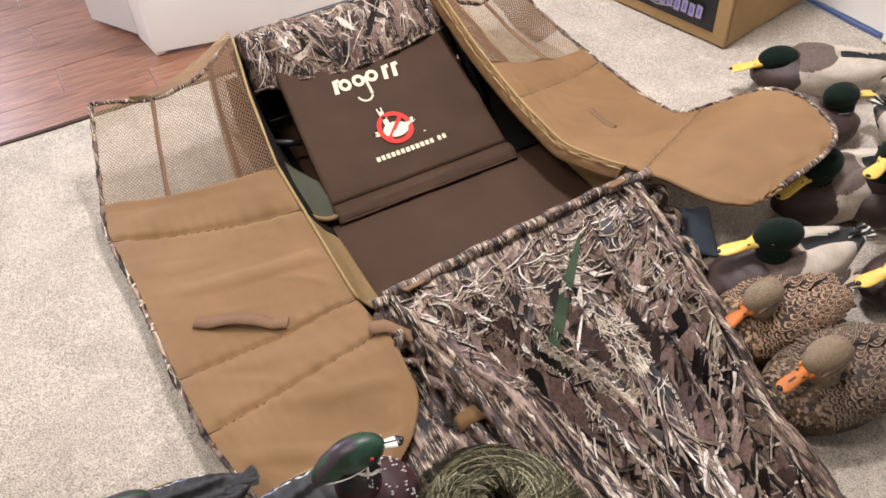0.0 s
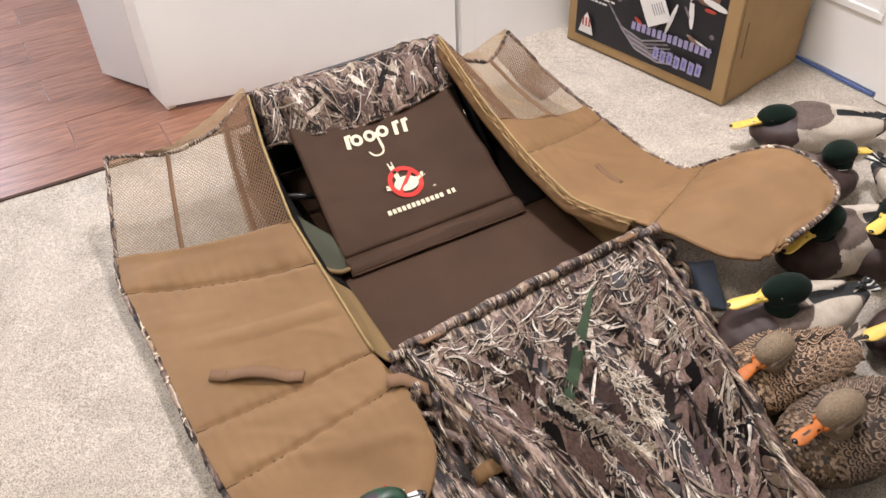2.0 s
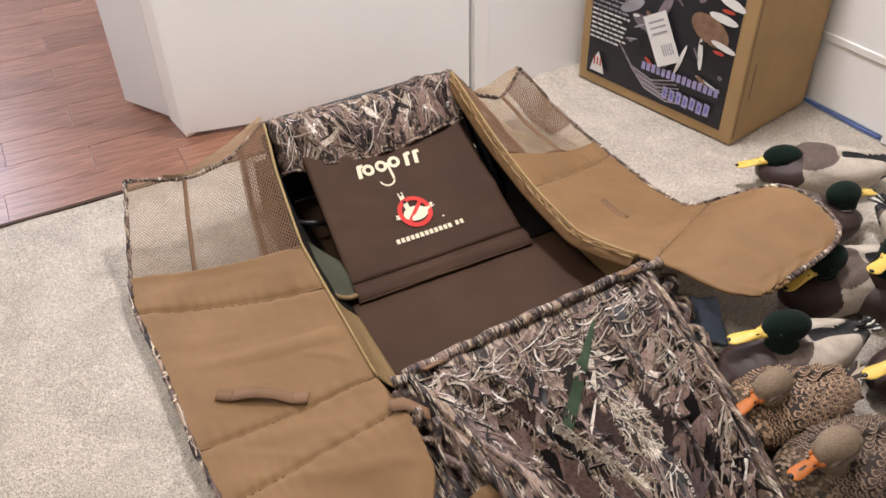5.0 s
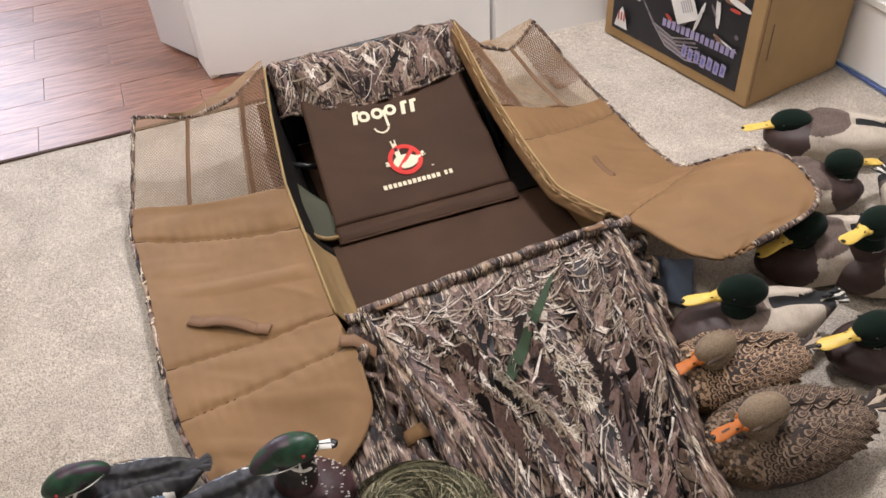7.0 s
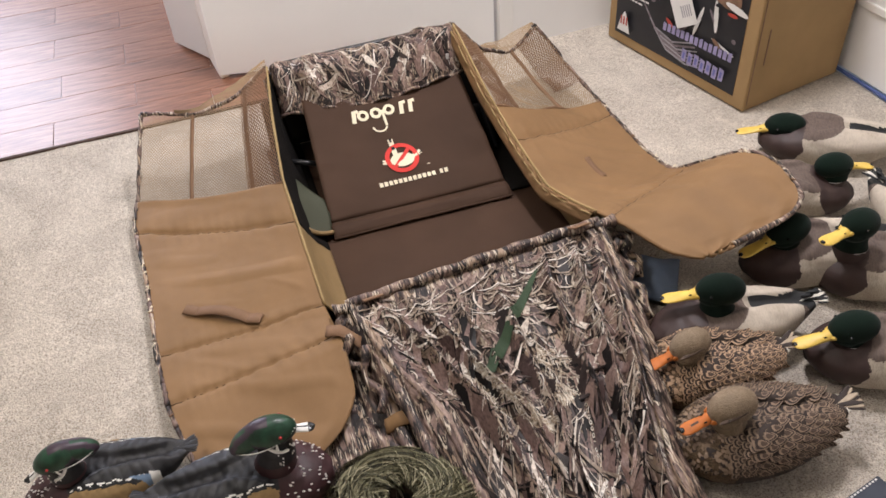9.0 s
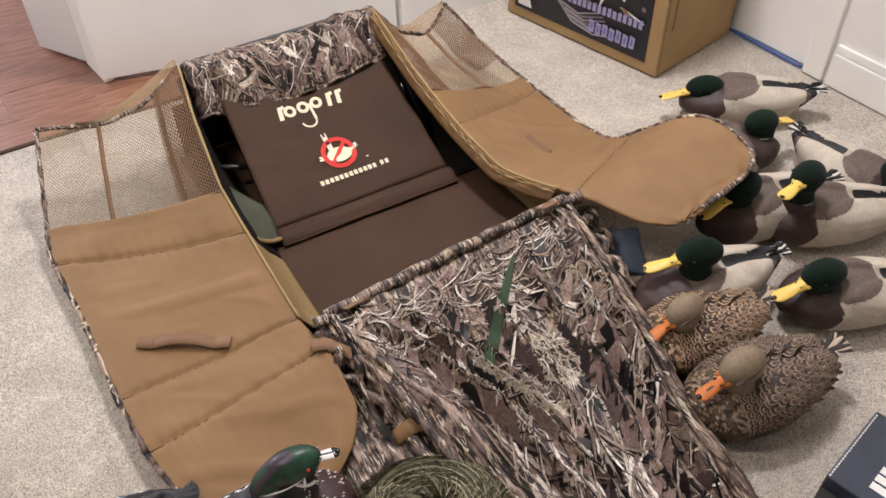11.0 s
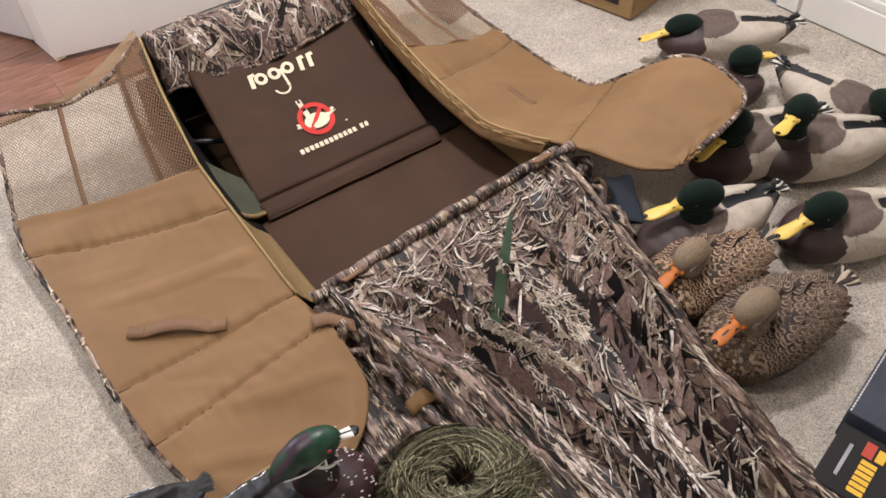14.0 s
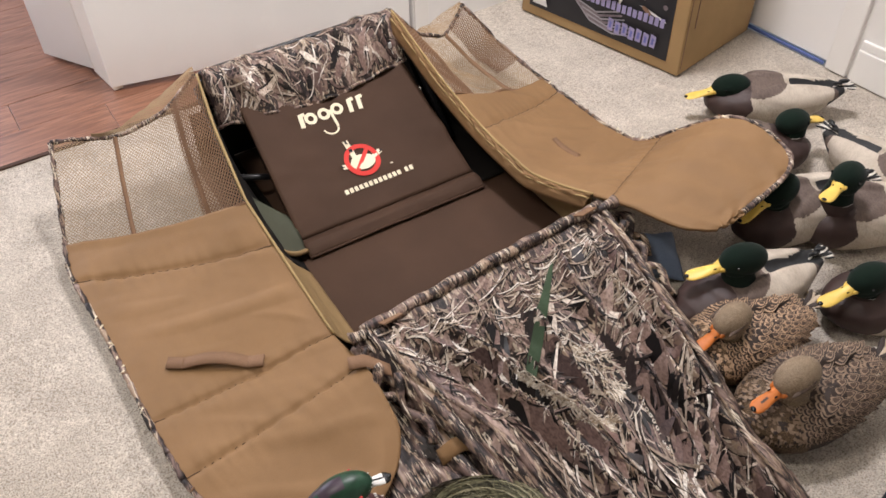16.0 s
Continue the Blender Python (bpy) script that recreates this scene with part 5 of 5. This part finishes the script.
# grey plumage and wires low on the field
for k in range(7):
    front("printed_wire", stripe([(0.22 + 0.02 * k, 0.155 - 0.012 * k), (0.34 + 0.02 * k, 0.085 - 0.009 * k), (0.50 + 0.02 * k, 0.065 - 0.008 * k), (0.66 + 0.02 * k, 0.095 - 0.010 * k)], 0.006 + 0.003 * (k % 2)), up, M_MAUVE if k % 2 else M_GREYINK)
    up += 0.0002
for u, v, ru, rv, spin, mat in ((0.46, 0.375, 0.075, 0.028, -12, M_MAUVE), (0.42, 0.235, 0.060, 0.022, -18, M_MAUVE), (0.30, 0.28, 0.05, 0.018, 30, M_GREYINK), (0.52, 0.30, 0.06, 0.016, 65, M_MAUVE), (0.58, 0.15, 0.05, 0.018, 55, M_MAUVE), (0.36, 0.43, 0.07, 0.016, 14, M_GREYINK), (0.78, 0.43, 0.088, 0.036, -14, M_BROWNINK), (0.83, 0.29, 0.070, 0.040, -20, M_BROWNINK), (0.70, 0.53, 0.08, 0.03, -8, M_BROWNINK), (0.30, 0.52, 0.07, 0.03, 10, M_BROWNINK), (0.12, 0.46, 0.05, 0.025, 0, M_GREYINK)):
    front("printed_blot", oval(u, v, ru, rv, spin), up, mat)
    up += 0.0002
for u, v, L, w, spin in ((0.92, 0.52, 0.10, 0.022, -28), (0.90, 0.46, 0.09, 0.020, -20), (0.93, 0.385, 0.10, 0.028, -14), (0.90, 0.335, 0.10, 0.026, -6), (0.93, 0.255, 0.09, 0.020, -10), (0.80, 0.21, 0.018, 0.10, 8), (0.68, 0.17, 0.014, 0.11, -16), (0.62, 0.40, 0.03, 0.012, 60), (0.33, 0.40, 0.03, 0.012, 10), (0.34, 0.255, 0.03, 0.010, 10), (0.88, 0.13, 0.10, 0.008, -14)):
    front("printed_flash", oval(u, v, L / 2, w / 2, spin, 10), up, M_WHITEINK)
    up += 0.0001
for u, v, ru, rv, spin in ((0.60, 0.40, 0.012, 0.05, 10), (0.92, 0.36, 0.022, 0.006, 0), (0.91, 0.235, 0.020, 0.006, 0), (0.52, 0.46, 0.02, 0.012, 0), (0.47, 0.125, 0.02, 0.007, -30)):
    front("printed_accent", oval(u, v, ru, rv, spin, 10), up, M_REDINK)
    up += 0.0001
for k in range(34):
    u, v = rng.uniform(0.30, 0.95), rng.uniform(0.12, 0.58)
    front("printed_fleck", oval(u, v, rng.uniform(0.008, 0.028), rng.uniform(0.003, 0.008), rng.uniform(-60, 60), 8), up, (M_INK, M_GREYINK, M_INK, M_MAUVE, M_BROWNINK)[k % 5])
    up += 0.0001
# ragged lines of small print
for k in range(16):
    v, u1 = 0.135 + 0.0155 * k, 0.24 + 0.05 * rng.random()
    u = 0.02
    while u < u1:
        du = rng.uniform(0.02, 0.055)
        front("printed_line", [(u, v), (u + du, v), (u + du, v + 0.006), (u, v + 0.006)], up, M_WHITEINK if k < 7 else M_GREYINK)
        u += du + 0.008
# lilac lettering, as plain bars
for k in range(15):
    u, v = 0.43 + 0.036 * k, 0.096 + 0.0004 * k
    front("printed_bar", [(u, v), (u + 0.026, v), (u + 0.028, v + 0.024 + 0.003 * (k % 3)), (u + 0.002, v + 0.026)], up + 0.0004, M_LILAC)
for k in range(7):
    u, v = 0.60 + 0.048 * k, 0.030 - 0.003 * (k % 2)
    front("printed_bar", [(u, v), (u + 0.036, v), (u + 0.040, v + 0.038), (u + 0.004, v + 0.042)], up + 0.0006, M_LILAC)
    front("printed_bar", [(u + 0.010, v + 0.009), (u + 0.026, v + 0.009), (u + 0.029, v + 0.029), (u + 0.013, v + 0.031)], up + 0.0010, M_BLUEINK)
tri = bmesh.new()
tri.faces.new([tri.verts.new(p) for p in ((0.50, 0.0134, 0.055), (0.515, 0.0134, 0.10), (0.53, 0.0134, 0.128), (0.548, 0.0134, 0.10), (0.562, 0.0134, 0.055))])
part("printed_emblem", tri, M_WHITEINK, carton, "white printed emblem")
for k in range(3):
    carton_part("emblem_stripe", 0.515 + 0.013 * k, 0.521 + 0.013 * k, 0.08, 0.108, 0.0138, M_REDINK)
sticker = carton_part("address_label", 0.245, 0.335, 0.17, 0.33, 0.0142, M_WHITEINK, "white shipping label with grey bars", 30)
for k in range(8):
    c = Vector((0.29, 0.25))
    off = Vector((-0.03 + 0.009 * k, -0.035)) if k < 5 else Vector((0.0, 0.02 + 0.018 * (k - 5)))
    a = radians(30)
    p = c + Vector((off.x * math.cos(a) + off.y * math.sin(a), -off.x * math.sin(a) + off.y * math.cos(a)))
    w, h = (0.004, 0.035) if k < 5 else (0.06, 0.006)
    carton_part("label_bar", p.x - w / 2, p.x + w / 2, p.y - h / 2, p.y + h / 2, 0.0150, M_GREYINK, "", 30)
part("side_seam", block(-0.0015, 0.0, -0.012, -0.010, 0.02, BH), M_BROWNINK, carton)
part("hand_hole", block(-0.002, 0.0, -0.05, -0.047, 0.14, 0.25), M_BROWNINK, carton)

# ---- small cartons by the foot of the blind ----


def small_carton(name, m, lx, ly, h, mat, label, marks):
    ob = empty(name, m)
    tagged(ob, label, "carton", "small cartons")
    part("box_body", block(0, lx, -ly, 0, 0.001, h, 0.003), mat, ob)
    for x0, x1, y0, y1, c in marks:
        part("printed_bar", block(x0, x1, -y1, -y0, h + 0.0002, h + 0.001), c, ob)


M_SLATE = paint("slate_print", (0.040, 0.048, 0.068), 0.55, 0.2)
M_MATTBLACK = paint("matt_black_print", (0.009, 0.008, 0.008), 0.65, 0.3)
small_carton("small_carton", pose(0.652, 0.742, 0, 0, 0, 46), 0.135, 0.26, 0.062, M_MATTBLACK, "black carton with yellow and red printed bars",
             [(0.015 + 0.012 * k, 0.024 + 0.012 * k, 0.05, 0.075, M_YELINK) for k in range(6)] + [(0.09, 0.122, 0.045, 0.062, M_REDINK), (0.092, 0.118, 0.066, 0.08, M_YELINK), (0.03, 0.1, 0.024, 0.03, M_GREYINK)])
small_carton("small_carton", pose(0.752, 0.852, 0, 0, 0, 46), 0.19, 0.26, 0.075, M_SLATE, "dark slate carton with a white dotted edge",
             [(0.004 + 0.0075 * k, 0.008 + 0.0075 * k, 0.003, 0.006, M_WHITEINK) for k in range(24)] + [(0.03 + 0.02 * k, 0.045 + 0.02 * k, 0.06, 0.09, M_WHITEINK) for k in range(3)] + [(0.12, 0.16, 0.1, 0.16, M_GREYINK)])

# ---- folded denim under the flap ----


def denim_f(s, t):
    x, y = 0.41 + 0.13 * s, 1.40 + 0.15 * t
    return x, y, 0.012 + 0.045 * math.sin(math.pi * s) * math.sin(math.pi * t) + 0.012 * wave(x, y, 2, 18)


tagged(surface("folded_cloth", denim_f, 24, 24, M_DENIM, None, 0.004), "faded blue denim cloth bunched beside the blind", "cloth")

# ---- raffia bundle ----


def raffia():
    """Long combed strands that sweep round a loop, with loose ends."""
    rng = random.Random(8)
    verts, faces = [], []
    for k in range(3400):
        coil = k % 3 == 0
        a = rng.uniform(0, 2 * math.pi)
        lump = 0.5 + 0.5 * math.sin(7 * a + 1.3) * math.sin(3 * a)
        r0 = rng.uniform(0.020, 0.055)
        L = rng.uniform(0.05, 0.10) * (0.8 + 0.5 * lump)
        swirl = rng.gauss(0.9, 0.35) if not coil else rng.gauss(2.4, 0.5)
        n, w = 10, rng.uniform(0.0006, 0.0013)
        up = 0.55 + 0.45 * rng.random() ** 0.5
        base = len(verts)
        ph = rng.uniform(0, 6.28)
        for i in range(n + 1):
            q = i / n
            ang = a + swirl * q + 0.10 * math.sin(4 * q + ph)
            rr = r0 + (L * q ** 1.2 if not coil else 0.035 + 0.02 * math.sin(3 * q + ph))
            x, y = 0.095 + rr * math.cos(ang) * 1.15, 0.775 + rr * math.sin(ang) * 0.95
            dome = max(0.0, 1 - ((rr - 0.052) / 0.092) ** 2)
            z = max(0.010, 0.012 + 0.080 * up * dome * (0.75 + 0.25 * lump) + 0.004 * math.sin(7 * q + ph))
            nx, ny = math.cos(ang) * w * (0.3 if not coil else 1), math.sin(ang) * w * (0.3 if not coil else 1)
            nx, ny = nx - math.sin(ang) * w * (1 if not coil else 0), ny + math.cos(ang) * w * (1 if not coil else 0)
            verts += [(x - nx, y - ny, z), (x + nx, y + ny, z + 0.0008)]
        faces += [(base + 2 * i, base + 2 * i + 1, base + 2 * i + 3, base + 2 * i + 2) for i in range(n)]
    ob = mesh_ob("raffia_grass", verts, faces, M_RAFFIA)
    return tagged(ob, "coiled bundle of dry olive raffia grass", "grass bundle", kind="stuff")


raffia()

# ---- wood floor of the next room, plank by plank ----
hall = empty("hall_floor", ROOM)
tagged(hall, "dark glossy laminate planks beyond the carpet edge", "wood floor", kind="structure")
plank_bm = block(-0.2494, 0.2494, -0.0794, 0.0794, -0.010, 0.0, 0.0008)
plank_me = bpy.data.meshes.new("plank")
plank_bm.to_mesh(plank_me)
plank_bm.free()
plank_me.materials.append(M_WOOD)
rng = random.Random(12)
for j in range(13):
    off = (0.25 if j % 2 else 0.0) + rng.uniform(-0.03, 0.03)
    for i in range(10):
        o = new("plank", plank_me)
        o.parent = hall
        o.location = (-4.22 + 0.5 * i + off, 0.002 + 0.08 + 0.16 * j, -0.003 + rng.uniform(-0.0003, 0.0003))
room_block("threshold", -1.75, 0.0, -0.006, 0.008, -0.01, 0.001, M_BROWN, label="dark edge strip between carpet and wood", bevel=0.001)
